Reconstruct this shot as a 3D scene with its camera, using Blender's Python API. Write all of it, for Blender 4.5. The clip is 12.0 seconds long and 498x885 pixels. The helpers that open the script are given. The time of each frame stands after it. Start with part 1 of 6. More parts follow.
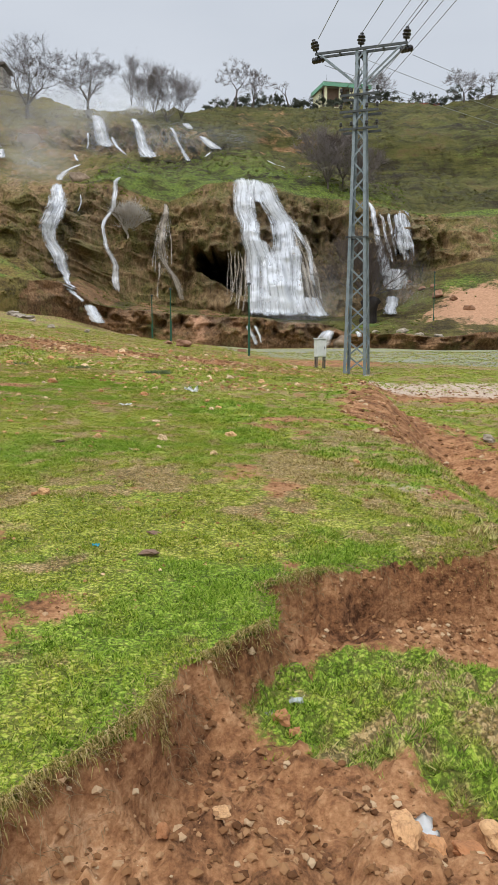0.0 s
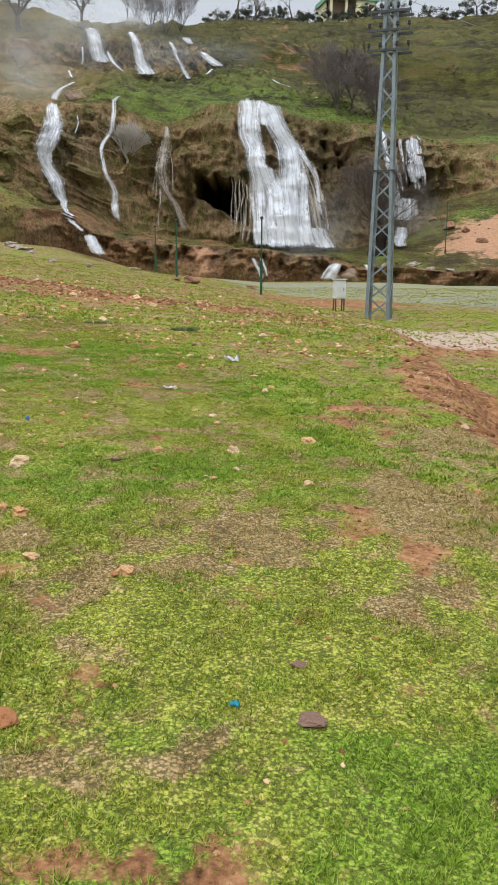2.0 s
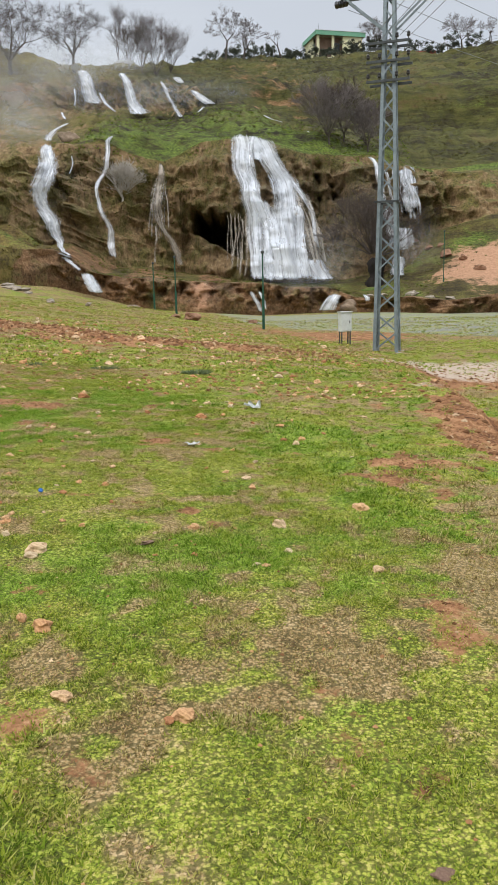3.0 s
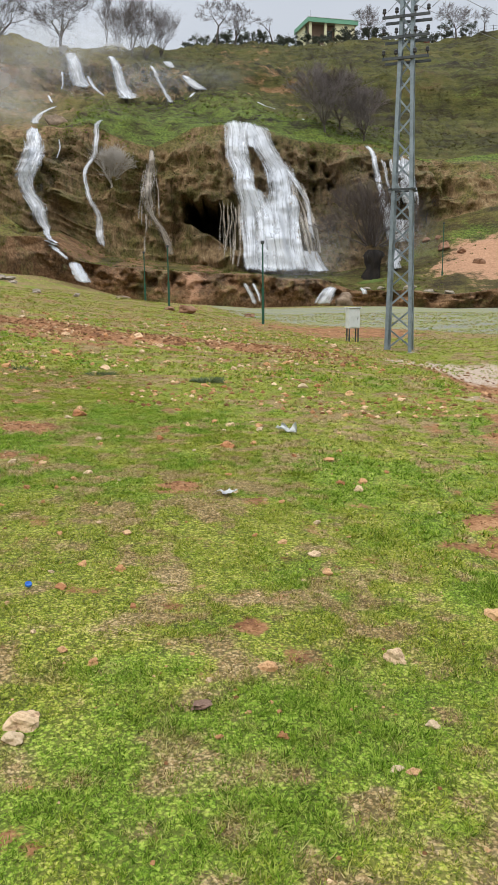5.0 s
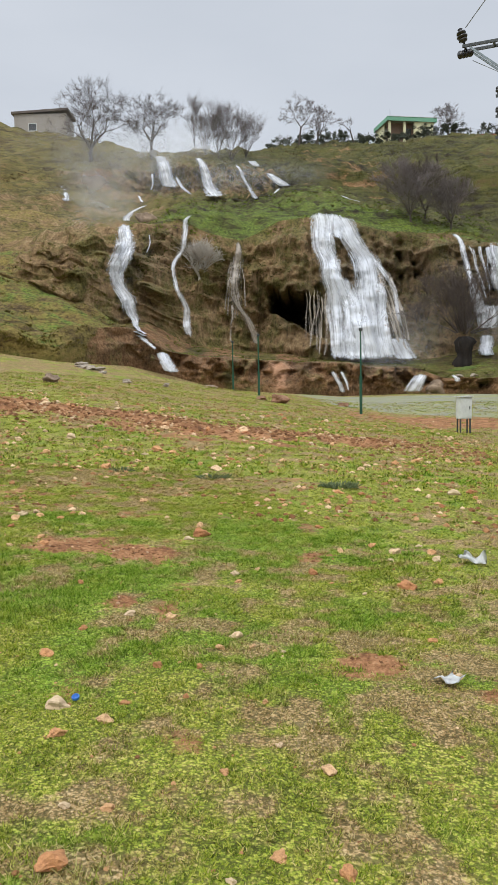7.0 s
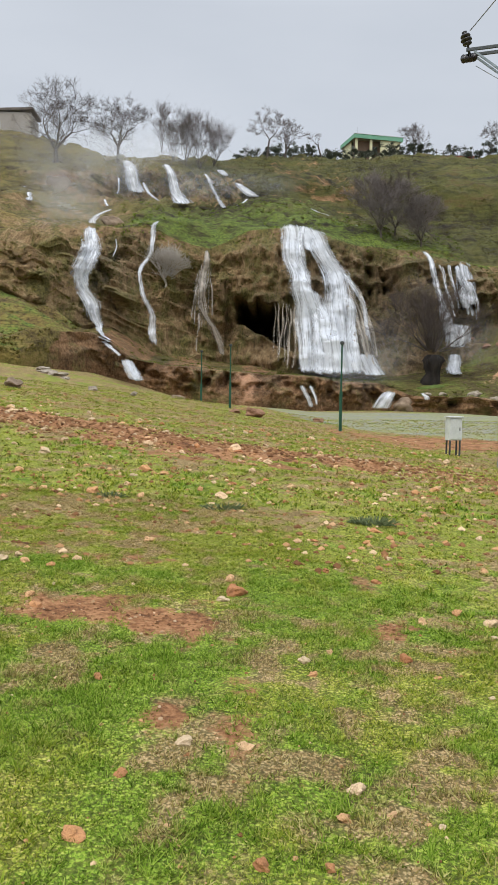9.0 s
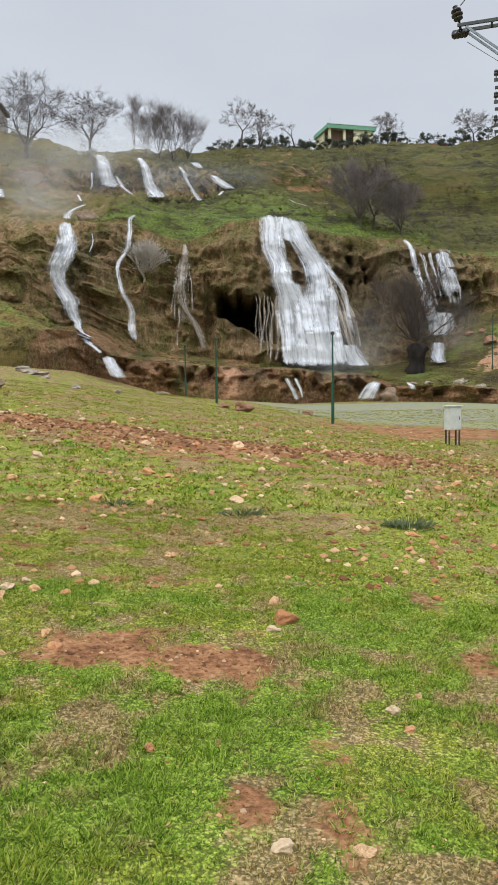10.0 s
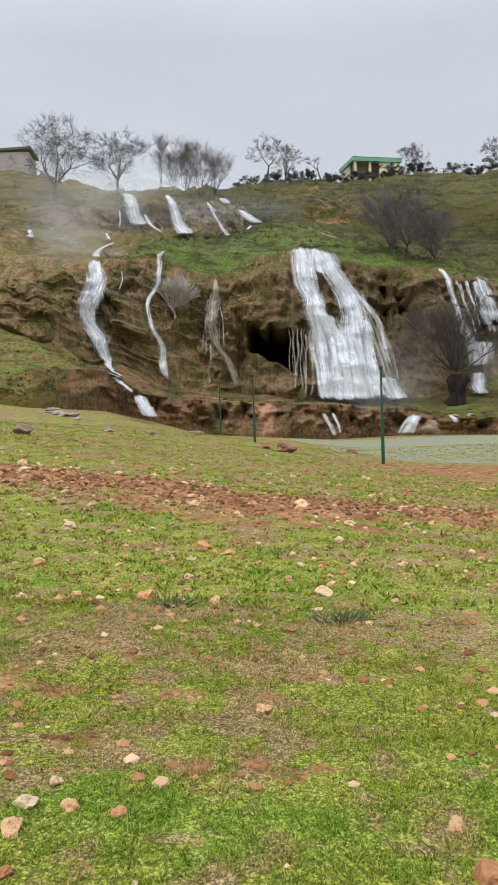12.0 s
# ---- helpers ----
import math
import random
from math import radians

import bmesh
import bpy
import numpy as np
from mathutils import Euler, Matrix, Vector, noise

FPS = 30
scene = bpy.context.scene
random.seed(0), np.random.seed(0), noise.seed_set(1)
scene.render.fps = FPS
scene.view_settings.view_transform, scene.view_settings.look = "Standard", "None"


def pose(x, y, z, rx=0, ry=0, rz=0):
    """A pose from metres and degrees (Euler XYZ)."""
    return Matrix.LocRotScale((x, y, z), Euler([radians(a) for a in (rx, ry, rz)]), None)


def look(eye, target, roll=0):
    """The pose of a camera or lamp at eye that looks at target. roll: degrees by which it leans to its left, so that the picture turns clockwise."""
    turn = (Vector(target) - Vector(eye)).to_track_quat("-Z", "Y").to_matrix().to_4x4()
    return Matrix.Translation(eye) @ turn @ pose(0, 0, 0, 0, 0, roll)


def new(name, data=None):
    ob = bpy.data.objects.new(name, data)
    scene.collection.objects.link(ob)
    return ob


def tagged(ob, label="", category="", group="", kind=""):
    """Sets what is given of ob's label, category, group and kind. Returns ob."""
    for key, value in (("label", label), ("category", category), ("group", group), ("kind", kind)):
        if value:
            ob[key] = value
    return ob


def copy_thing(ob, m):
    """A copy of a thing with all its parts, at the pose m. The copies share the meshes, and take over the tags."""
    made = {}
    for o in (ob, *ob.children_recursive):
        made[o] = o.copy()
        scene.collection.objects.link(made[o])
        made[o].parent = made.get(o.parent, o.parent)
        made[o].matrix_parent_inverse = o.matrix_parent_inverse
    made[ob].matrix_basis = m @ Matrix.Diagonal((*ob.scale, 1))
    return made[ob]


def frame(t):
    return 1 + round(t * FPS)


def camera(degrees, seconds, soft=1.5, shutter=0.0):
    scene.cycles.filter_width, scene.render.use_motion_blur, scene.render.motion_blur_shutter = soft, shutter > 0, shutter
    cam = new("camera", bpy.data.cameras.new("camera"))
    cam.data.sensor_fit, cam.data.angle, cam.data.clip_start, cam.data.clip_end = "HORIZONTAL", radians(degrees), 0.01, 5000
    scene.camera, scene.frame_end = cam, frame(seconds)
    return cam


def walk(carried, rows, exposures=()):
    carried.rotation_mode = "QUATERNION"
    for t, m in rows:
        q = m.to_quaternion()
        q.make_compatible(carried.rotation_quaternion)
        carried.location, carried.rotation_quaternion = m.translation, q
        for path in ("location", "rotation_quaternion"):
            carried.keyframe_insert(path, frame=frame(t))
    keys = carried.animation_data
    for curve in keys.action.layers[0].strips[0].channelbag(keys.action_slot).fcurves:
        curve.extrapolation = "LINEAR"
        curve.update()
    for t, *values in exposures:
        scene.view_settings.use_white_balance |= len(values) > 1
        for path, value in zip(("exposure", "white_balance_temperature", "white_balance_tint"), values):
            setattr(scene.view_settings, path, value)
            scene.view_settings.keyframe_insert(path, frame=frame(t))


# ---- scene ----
cam = camera(35.0, 12.0, soft=1.0)
PATH = [
    (0, (0.09, -0.791, 1.28), (0.084, 1.192, 1.017), -0.1),
    (0.5, (-0.043, -0.503, 1.414), (-0.1, 1.487, 1.223), 1.3),
    (1, (-0.163, -0.15, 1.472), (-0.297, 1.816, 1.135), 0.3),
    (1.5, (-0.433, 0.115, 1.582), (-0.567, 2.061, 1.14), -0.3),
    (2, (-0.567, 0.361, 1.729), (-0.56, 2.312, 1.288), 0.4),
    (2.5, (-0.693, 0.757, 1.834), (-0.675, 2.717, 1.433), -0.8),
    (3, (-0.858, 1.111, 1.826), (-0.848, 3.078, 1.462), -1.3),
    (3.2, (-0.95, 1.233, 1.845), (-0.9, 3.198, 1.478), -1.1),
    (4.8, (-1.242, 2.667, 1.939), (-1.123, 4.622, 1.535), 0.3),
    (5, (-1.308, 2.855, 1.912), (-1.261, 4.816, 1.525), -0.6),
    (5.5, (-1.453, 3.331, 1.966), (-1.561, 5.298, 1.619), -1.6),
    (6, (-1.638, 3.708, 1.951), (-1.63, 5.679, 1.612), -0.7),
    (6.5, (-1.819, 4.085, 1.971), (-1.871, 6.071, 1.743), -1.1),
    (6.7, (-1.883, 4.269, 1.955), (-2.032, 6.256, 1.788), -1.1),
    (8.3, (-2.451, 5.439, 1.917), (-2.521, 7.429, 1.73), 0.0),
    (8.5, (-2.511, 5.59, 1.963), (-2.576, 7.579, 1.766), 0.4),
    (9, (-2.72, 5.921, 1.961), (-2.75, 7.916, 1.822), 0.9),
    (9.5, (-2.982, 6.228, 2.002), (-2.959, 8.225, 1.893), 0.7),
    (10, (-3.101, 6.657, 1.955), (-3.08, 8.651, 1.801), -0.7),
    (10.5, (-3.212, 7.048, 2.067), (-3.196, 9.046, 1.966), -1.5),
    (11, (-3.483, 7.504, 2.091), (-3.422, 9.501, 2.011), -1.5),
    (11.5, (-3.572, 7.968, 2.096), (-3.525, 9.965, 2.014), -3.0),
    (12, (-3.551, 8.404, 2.173), (-3.601, 10.402, 2.104), -1.9),
]
walk(cam, [(t, look(eye, target, roll)) for t, eye, target, roll in PATH])

# ---- sky and light ----
world = bpy.data.worlds.new("overcast_sky")
scene.world = world
world.use_nodes = True
wn, wl = world.node_tree.nodes, world.node_tree.links
wn.clear()
w_sky = wn.new("ShaderNodeTexSky")
w_sky.sky_type, w_sky.sun_disc = "NISHITA", False
w_sky.sun_elevation, w_sky.sun_rotation = radians(48), radians(200)
w_sky.air_density, w_sky.dust_density = 1.0, 4.0
w_geo = wn.new("ShaderNodeTexCoord")
w_map = wn.new("ShaderNodeMapping")
w_map.inputs["Scale"].default_value = (1.0, 1.0, 3.0)
w_noise = wn.new("ShaderNodeTexNoise")
w_noise.inputs["Scale"].default_value, w_noise.inputs["Detail"].default_value = 1.6, 5
w_ramp = wn.new("ShaderNodeValToRGB")
w_ramp.color_ramp.elements[0].position, w_ramp.color_ramp.elements[0].color = 0.3, (6.6, 7.15, 8.0, 1)
w_ramp.color_ramp.elements[1].position, w_ramp.color_ramp.elements[1].color = 0.72, (8.0, 8.5, 9.3, 1)
w_mix = wn.new("ShaderNodeMixRGB")
w_mix.inputs["Fac"].default_value = 0.9
w_bg = wn.new("ShaderNodeBackground")
w_bg.inputs["Strength"].default_value = 0.088
w_out = wn.new("ShaderNodeOutputWorld")
w_sep = wn.new("ShaderNodeSeparateXYZ")
w_zen = wn.new("ShaderNodeMapRange")
w_zen.inputs["From Min"].default_value, w_zen.inputs["From Max"].default_value = 0.42, 1.0
w_zen.inputs["To Min"].default_value, w_zen.inputs["To Max"].default_value = 1.0, 3.0
w_gain = wn.new("ShaderNodeMixRGB")
w_gain.blend_type, w_gain.inputs["Fac"].default_value = "MULTIPLY", 1.0
wl.new(w_geo.outputs["Generated"], w_sep.inputs[0])
wl.new(w_sep.outputs["Z"], w_zen.inputs["Value"])
wl.new(w_mix.outputs["Color"], w_gain.inputs["Color1"])
wl.new(w_zen.outputs[0], w_gain.inputs["Color2"])
wl.new(w_geo.outputs["Generated"], w_map.inputs["Vector"])
wl.new(w_map.outputs["Vector"], w_noise.inputs["Vector"])
wl.new(w_noise.outputs["Fac"], w_ramp.inputs["Fac"])
wl.new(w_sky.outputs["Color"], w_mix.inputs["Color1"])
wl.new(w_ramp.outputs["Color"], w_mix.inputs["Color2"])
wl.new(w_gain.outputs["Color"], w_bg.inputs["Color"])
wl.new(w_bg.outputs["Background"], w_out.inputs["Surface"])

sun_data = bpy.data.lights.new("sun", "SUN")
sun_data.energy, sun_data.angle, sun_data.color = 1.4, radians(30), (1.0, 0.97, 0.92)
sun = new("sun", sun_data)
sun.matrix_world = look((-20, -40, 60), (0, 0, 0))


# ---- noise and terrain forms ----
def hash3(ix, iy, iz):
    h = (np.asarray(ix).astype(np.int64) * 374761393 + np.asarray(iy).astype(np.int64) * 668265263 + np.asarray(iz).astype(np.int64) * 2147483647) & 0xFFFFFFFF
    h = ((h ^ (h >> 13)) * 1274126177) & 0xFFFFFFFF
    h = ((h ^ (h >> 16)) * 2246822519) & 0xFFFFFFFF
    return ((h ^ (h >> 15)) & 0xFFFFFF) / float(0xFFFFFF) * 2 - 1


def vnoise(x, y, z):
    x, y, z = np.broadcast_arrays(np.atleast_1d(np.asarray(x, float)), np.asarray(y, float), np.asarray(z, float))
    fx, fy, fz = np.floor(x), np.floor(y), np.floor(z)
    u, v, w = x - fx, y - fy, z - fz
    u, v, w = (a * a * (3 - 2 * a) for a in (u, v, w))
    out = 0
    for dx in (0, 1):
        for dy in (0, 1):
            for dz in (0, 1):
                k = (u if dx else 1 - u) * (v if dy else 1 - v) * (w if dz else 1 - w)
                out = out + k * hash3(fx + dx, fy + dy, fz + dz)
    return out


def fbm(x, y, z, octaves=4, gain=0.5):
    out, amp = 0, 1.0
    for k in range(octaves):
        out = out + amp * vnoise(x * 2**k + 17.3 * k, y * 2**k - 9.1 * k, z * 2**k + 4.7 * k)
        amp *= gain
    return out


def step(a, b, v):
    t = np.clip((np.asarray(v, float) - a) / (b - a), 0, 1)
    return t * t * (3 - 2 * t)


def bump(x, y, cx, cy, rx, ry):
    return np.exp(-(((x - cx) / rx) ** 2) - ((y - cy) / ry) ** 2)


# the torn edge of the turf: the soil lies lower on its right
EDGE_Y = [-3, -1, 0.2, 0.75, 1.15, 1.45, 1.72, 1.9, 2.2, 2.5, 2.75, 2.9, 3.3, 5, 7, 9, 10.6, 14.5, 17, 21, 25]
EDGE_X = [-2.4, -1.6, -0.75, -0.42, -0.22, -0.12, 0.1, 0.2, 0.12, 0.4, 0.75, 1.1, 1.3, 1.25, 1.35, 1.7, 1.9, 1.85, 2.3, 2.8, 3.2]
EDGE_W = [0.1, 0.1, 0.07, 0.07, 0.07, 0.07, 0.07, 0.06, 0.07, 0.12, 0.2, 0.4, 1.0, 1.1, 1.1, 1.0, 0.9, 0.9, 1.2, 1.6, 2.0]


def lowered(x, y):
    wob = 0.06 * fbm(x * 3, y * 3, 1.5, 4) + 0.03 * fbm(x * 11, y * 11, 3.5, 2)
    e, w = np.interp(y, EDGE_Y, EDGE_X), np.interp(y, EDGE_Y, EDGE_W)
    return step(0, 1, (x - e + wob) / w)


def field_far(x, y):
    low = np.interp(y, [20, 40], [-0.1, 0.45])
    return np.maximum(0.5 - 0.13 * np.clip(x, -30, 12), low)


def field_base(x, y):
    near = 0.27 + 0.018 * np.clip(y, -10, 14) - 0.055 * np.clip(x, -9, 6)
    t = step(11, 24, y)
    return near * (1 - t) + field_far(x, y) * t


def field(x, y, fine=True):
    """Height of the ground in front of the bank."""
    x, y = np.asarray(x, float), np.asarray(y, float)
    up = field_base(x, y)
    low = np.clip(0.15 - 0.15 * x, -0.26, 0.2) + 0.02 * fbm(x * 1.3, y * 1.3, 7.0, 3)
    low = low * (1 - step(14, 26, y)) + field_far(x, y) * step(14, 26, y)
    m = lowered(x, y)
    low = low - 0.09 * np.exp(-((x - np.interp(y, EDGE_Y, EDGE_X) - 0.12) / 0.14) ** 2) * (y < 3)
    lip = 0.02 * np.exp(-((m - 0.08) / 0.1) ** 2) * (y < 12)
    z = up * (1 - m) + np.minimum(low, up) * m + lip
    # a scoop in the second edge, shaped so that its far side faces the camera
    z = z - 0.34 * bump(x, y, 2.5, 8.4, 0.75, 1.7) + 0.18 * bump(x, y, 2.5, 12.5, 1.0, 1.6)
    # ridge of turned soil across the field
    z = z + 0.10 * np.exp(-((y - 19.8 - 0.7 * vnoise(x * 0.35, 0, 3)) / 1.1) ** 2) * step(1.5, -1.5, x) * (1 + 0.6 * fbm(x * 2.5, y * 2.5, 2, 3))
    z = z + 0.05 * fbm(x * 0.45, y * 0.45, 0.5, 3)
    if fine:
        soil = step(0.12, 0.5, m) * (y < 14)
        z = z + (0.010 + 0.03 * soil) * fbm(x * 5, y * 5, 9.0, 3) + soil * (y < 4) * (0.09 * (np.abs(fbm(x * 8, y * 8, 3.0, 4)) - 0.2) + 0.05 * fbm(x * 2.6, y * 2.6, 5.0, 2))
    return z


# break lines of the hillside: x, distance, height
LINES = [
    ("bank_foot", [(-60, 40, 9), (-30, 42, 5.5), (-15, 46, 3.0), (-12.6, 52, 2.8), (-10.5, 56, 2.1), (-7.5, 56, 1.2), (-3.3, 56, 0.9), (0.4, 58, 0.6), (5.4, 62, 0.6), (10, 58, 0.6), (13, 55, 0.5), (60, 50, 0.8)]),
    ("bank_top", [(-60, 48, 13), (-30, 48, 8), (-16, 50, 4.7), (-12.9, 57, 5.1), (-10.7, 57.5, 3.7), (-7.7, 58.5, 3.3), (-4.1, 61, 3.0), (-0.9, 62.3, 2.8), (5.5, 63, 2.4), (7.6, 61, 1.7), (13.4, 57, 1.5), (60, 53, 2.0)]),
    ("cliff_foot", [(-60, 56, 15), (-30, 56, 11), (-18.4, 58, 7.8), (-15.3, 60, 6.1), (-13.4, 62, 6.0), (-10.5, 63.5, 4.3), (-5.5, 69, 3.8), (-2.9, 66, 3.4), (0, 63.5, 2.8), (4.2, 65, 2.7), (10, 66, 3.3), (13.3, 68, 4.2), (16.1, 70, 6.9), (20, 69, 8.0), (60, 64, 8.0)]),
    ("cliff_top", [(-60, 72, 21), (-30, 74, 17.5), (-23.2, 75, 16.1), (-16.2, 78, 16.1), (-13.3, 77, 15.9), (-7.6, 76, 14.2), (-4.2, 78, 16.0), (-1.6, 79, 16.7), (2, 80, 16.6), (6.2, 81, 15.6), (12.7, 82, 15.1), (14.4, 80, 14.3), (16.9, 78, 13.1), (20.1, 78, 13.5), (60, 76, 14)]),
    ("terrace_back", [(-60, 86, 26), (-27, 88, 20.7), (-19.8, 95, 21.3), (-16.4, 97, 22.5), (-10.8, 97, 21.9), (-7.6, 97, 21.6), (-3.1, 97, 22.7), (3.2, 97, 22.3), (7.9, 94, 20.5), (13.4, 91, 18.8), (23.3, 88, 16.9), (60, 88, 18)]),
    ("upper_edge", [(-60, 100, 31), (-31, 102, 27.2), (-24.8, 104, 28.3), (-19, 106, 29.5), (-15, 107, 29.5), (-8.6, 106, 28.7), (-4.5, 106, 27.6), (2.8, 112, 29.5), (18.1, 115, 30.1), (31, 112, 29.2), (60, 112, 30)]),
    ("ridge", [(-60, 120, 42.0), (-45.6, 122, 39.6), (-36.3, 122, 38.0), (-26.3, 122, 35.4), (-20.7, 122, 33.7), (-13, 127, 35.2), (-4.9, 135, 38.6), (14.9, 150, 42.9), (35, 150, 43.7), (60, 148, 44.5)]),
]
ROWS_BETWEEN = [36, 24, 190, 60, 70, 60]


def line_at(k, x):
    a = np.array(LINES[k][1], float)
    return np.interp(x, a[:, 0], a[:, 1]), np.interp(x, a[:, 0], a[:, 2])


# swells (+) and hollows (-) of the cliff: x, height, radii, depth; gullies that the falls have worn
MASSES = [(-20.2, 12.6, 3.2, 3.0, 2.2), (-13.2, 8.6, 1.5, 2.2, 1.1), (-3.2, 12.0, 3.2, 3.2, 1.9), (2.4, 6.0, 3.0, 4.0, 1.0), (1.75, 11.6, 0.75, 1.5, 1.0), (7.3, 9.0, 1.7, 4.5, -1.9), (-8.8, 11.5, 1.2, 3.0, 0.9), (-6.0, 6.0, 1.2, 2.2, 0.9), (18.5, 11.5, 2.5, 2.0, -1.0)]
GULLIES = [
    ([-12.7, -14.0, -14.3, -15.4, -15.65, -15.9, -16.5, -17.4], [5.0, 6.3, 7.4, 8.8, 9.2, 10.8, 12.8, 14.6], 1.15, 1.1),
    ([-10.1, -10.7, -11.6, -12.4, -12.2, -12.6], [4.4, 6.4, 8.9, 10.9, 13.7, 15.6], 0.7, 0.7),
    ([-5.5, -6.5, -7.6, -7.7, -7.6], [3.9, 6.5, 8.0, 10.1, 13.9], 0.6, 0.5),
]


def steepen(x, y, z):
    """Draws the gentle run of the cliff lines in to a steep face, sliding each point towards the meadow along its sight
    line from mid-walk, to fit the camera's view.
    """
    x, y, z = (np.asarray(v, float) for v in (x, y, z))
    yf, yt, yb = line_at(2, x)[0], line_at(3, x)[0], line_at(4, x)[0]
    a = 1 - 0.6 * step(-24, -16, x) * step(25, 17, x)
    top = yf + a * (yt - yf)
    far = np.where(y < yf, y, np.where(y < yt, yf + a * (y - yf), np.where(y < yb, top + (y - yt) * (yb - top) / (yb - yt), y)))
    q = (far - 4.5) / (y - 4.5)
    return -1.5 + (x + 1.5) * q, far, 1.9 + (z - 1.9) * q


def cave_mask(x, z):
    roof = 8.5 - 0.25 * (x + 2.8) + 0.35 * vnoise(x * 1.6, 0, 5) + 0.2 * np.abs(vnoise(x * 3.2, 0, 9))
    floor_z = 6.9 - 0.62 * (x + 4.4)
    inside = step(0, 0.15, roof - z) * step(0, 0.5, z - floor_z)
    return inside * step(-5.2, -4.4, x) * step(-0.1, -0.9, x)


def hill_at(x, s, rough=1.0):
    """Point of the hillside at x, s rows up the break lines (0 to 6)."""
    x, s = np.broadcast_arrays(np.asarray(x, float), np.asarray(s, float))
    ys, zs = zip(*[line_at(k, x) for k in range(7)])
    ys, zs = np.array(ys), np.array(zs)
    k = np.clip(np.floor(s).astype(int), 0, 5)
    t = s - k
    y0, y1 = np.take_along_axis(ys, k[None], 0)[0], np.take_along_axis(ys, k[None] + 1, 0)[0]
    z0, z1 = np.take_along_axis(zs, k[None], 0)[0], np.take_along_axis(zs, k[None] + 1, 0)[0]
    cliff = (k == 2) * 1.0
    bank = (k == 0) * 1.0
    upper = (k == 4) * 1.0
    steep = step(-25, -19, x) * step(24, 15, x)
    ty = t + cliff * steep * (0.35 * np.sin(np.pi * t) * (t - 0.75)) + upper * 0.12 * np.sin(2 * np.pi * t)
    # the roadside bank: a steep face, then a nearly level shelf
    face, shelf = np.clip(t / 0.75, 0, 1), np.clip((t - 0.75) / 0.25, 0, 1)
    ty = np.where(bank > 0, 0.22 * face**2 + 0.78 * shelf, ty)
    tz = np.where(bank > 0, 0.94 * face**0.9 + 0.06 * shelf, t)
    y, z = y0 + (y1 - y0) * ty, z0 + (z1 - z0) * tz
    rock = cliff * np.sin(np.pi * np.clip(t, 0, 1)) ** 0.35 * (0.35 + 0.65 * steep) * step(1.0, 0.78, t)
    cut_face = upper * step(-27, -21, x) * step(-1, -6, x) * np.sin(np.pi * np.clip(t, 0, 1)) ** 0.5
    edge = np.clip(s / 0.4, 0, 1)
    mass = rough * (rock + 0.6 * cut_face)
    left = step(-5, -9, x)
    r1 = 1 - 1.5 * np.abs(fbm(x * 0.34, z * 0.42, 8.0, 3))
    r2 = 1 - 1.5 * np.abs(fbm(x * 0.85 + 0.3 * r1, z * 0.8, 12.0, 3))
    d = 1.4 * fbm(x * 0.13, z * 0.16, 3.3, 2) + 1.1 * r1 + 0.6 * r2 + 0.22 * fbm(x * 2.4, z * 1.9, 6.0, 3) - 1.2
    # tilted ledges towards the smaller falls, fluted tufa curtains towards the main one
    warp = fbm(x * 0.22, z * 0.22, 14.0, 3)
    for gain, rise, run, w in ((1.15, 0.46, 0.17, 0.8), (0.45, 1.25, 0.45, 1.3)):
        lay = z * rise + run * x + w * warp
        lay = lay - np.floor(lay)
        d = d + left * gain * lay * lay * step(1.0, 0.9, lay)
    flute = 1 - 1.7 * np.abs(vnoise(x * 1.4 + 0.8 * vnoise(x * 0.4, z * 0.3, 2.0), z * 0.14, 21.0))
    d = d + (1 - left) * (0.75 * flute + 0.3 * (1 - 1.6 * np.abs(vnoise(x * 3.6 + 0.4 * flute, z * 0.35, 23.0))))
    # the larger masses and hollows
    for cx, cz, rx, rz, a in MASSES:
        d = d + a * bump(x, z, cx, cz, rx, rz)
    d = d + 1.7 * step(9.0, 9.9, x) * step(16.2, 15.0, x) * step(7.4, 8.2, z + 0.5 * vnoise(x * 1.2, 0, 77.0)) * cliff
    for gx, gz, w, a in GULLIES:
        d = d - a * np.exp(-((x - np.interp(z, gz, gx)) / w) ** 2) * cliff
    # a mat of moss leans out over the lip
    d = d + 0.3 * cliff * np.exp(-(((t - 0.92) / 0.07) ** 2)) * step(-10, -7, x) * (0.6 + 0.6 * vnoise(x * 0.9, 0, 71.0))
    y = y - edge * mass * d * (1 + 0.9 * step(-22, -15, x) * step(25, 17, x))
    y = y - edge * rough * (0.3 + 0.4 * bank + 0.3 * (k == 1)) * (1 - rock) * (1.3 * fbm(x * 0.16, z * 0.2, 3.3, 2) + 0.5 * fbm(x * 0.55, z * 0.5, 8.0, 4))
    lump = 1 - 1.6 * np.abs(fbm(x * 0.8, z * 0.9, 31.0, 4))
    y = y - edge * rough * bank * (0.9 * lump + 0.5 * (1 - 1.6 * np.abs(fbm(x * 2.2, z * 1.5, 33.0, 3))) - 0.5) * step(-16, -12, x)
    hang = bank * step(0.3, 0.72, t) * step(1.0, 0.8, t) * step(-15, -12, x)
    y = y - hang * rough * (0.5 + 0.5 * vnoise(x * 0.8, 0, 41.0))
    y = y + 17.0 * rough * cave_mask(x, z) * cliff
    z = z + edge * rough * (0.16 + 0.25 * (k >= 3)) * fbm(x * 0.3, y * 0.3, 5.0, 4) * (1 - 0.7 * rock)
    rise = step(0, 0.15, s - 3)
    z = z + rough * rise * (0.7 * fbm(x * 0.15, y * 0.11, 15.0, 2) + 0.5 * np.abs(fbm(x * 0.9, y * 0.45, 19.0, 4)))
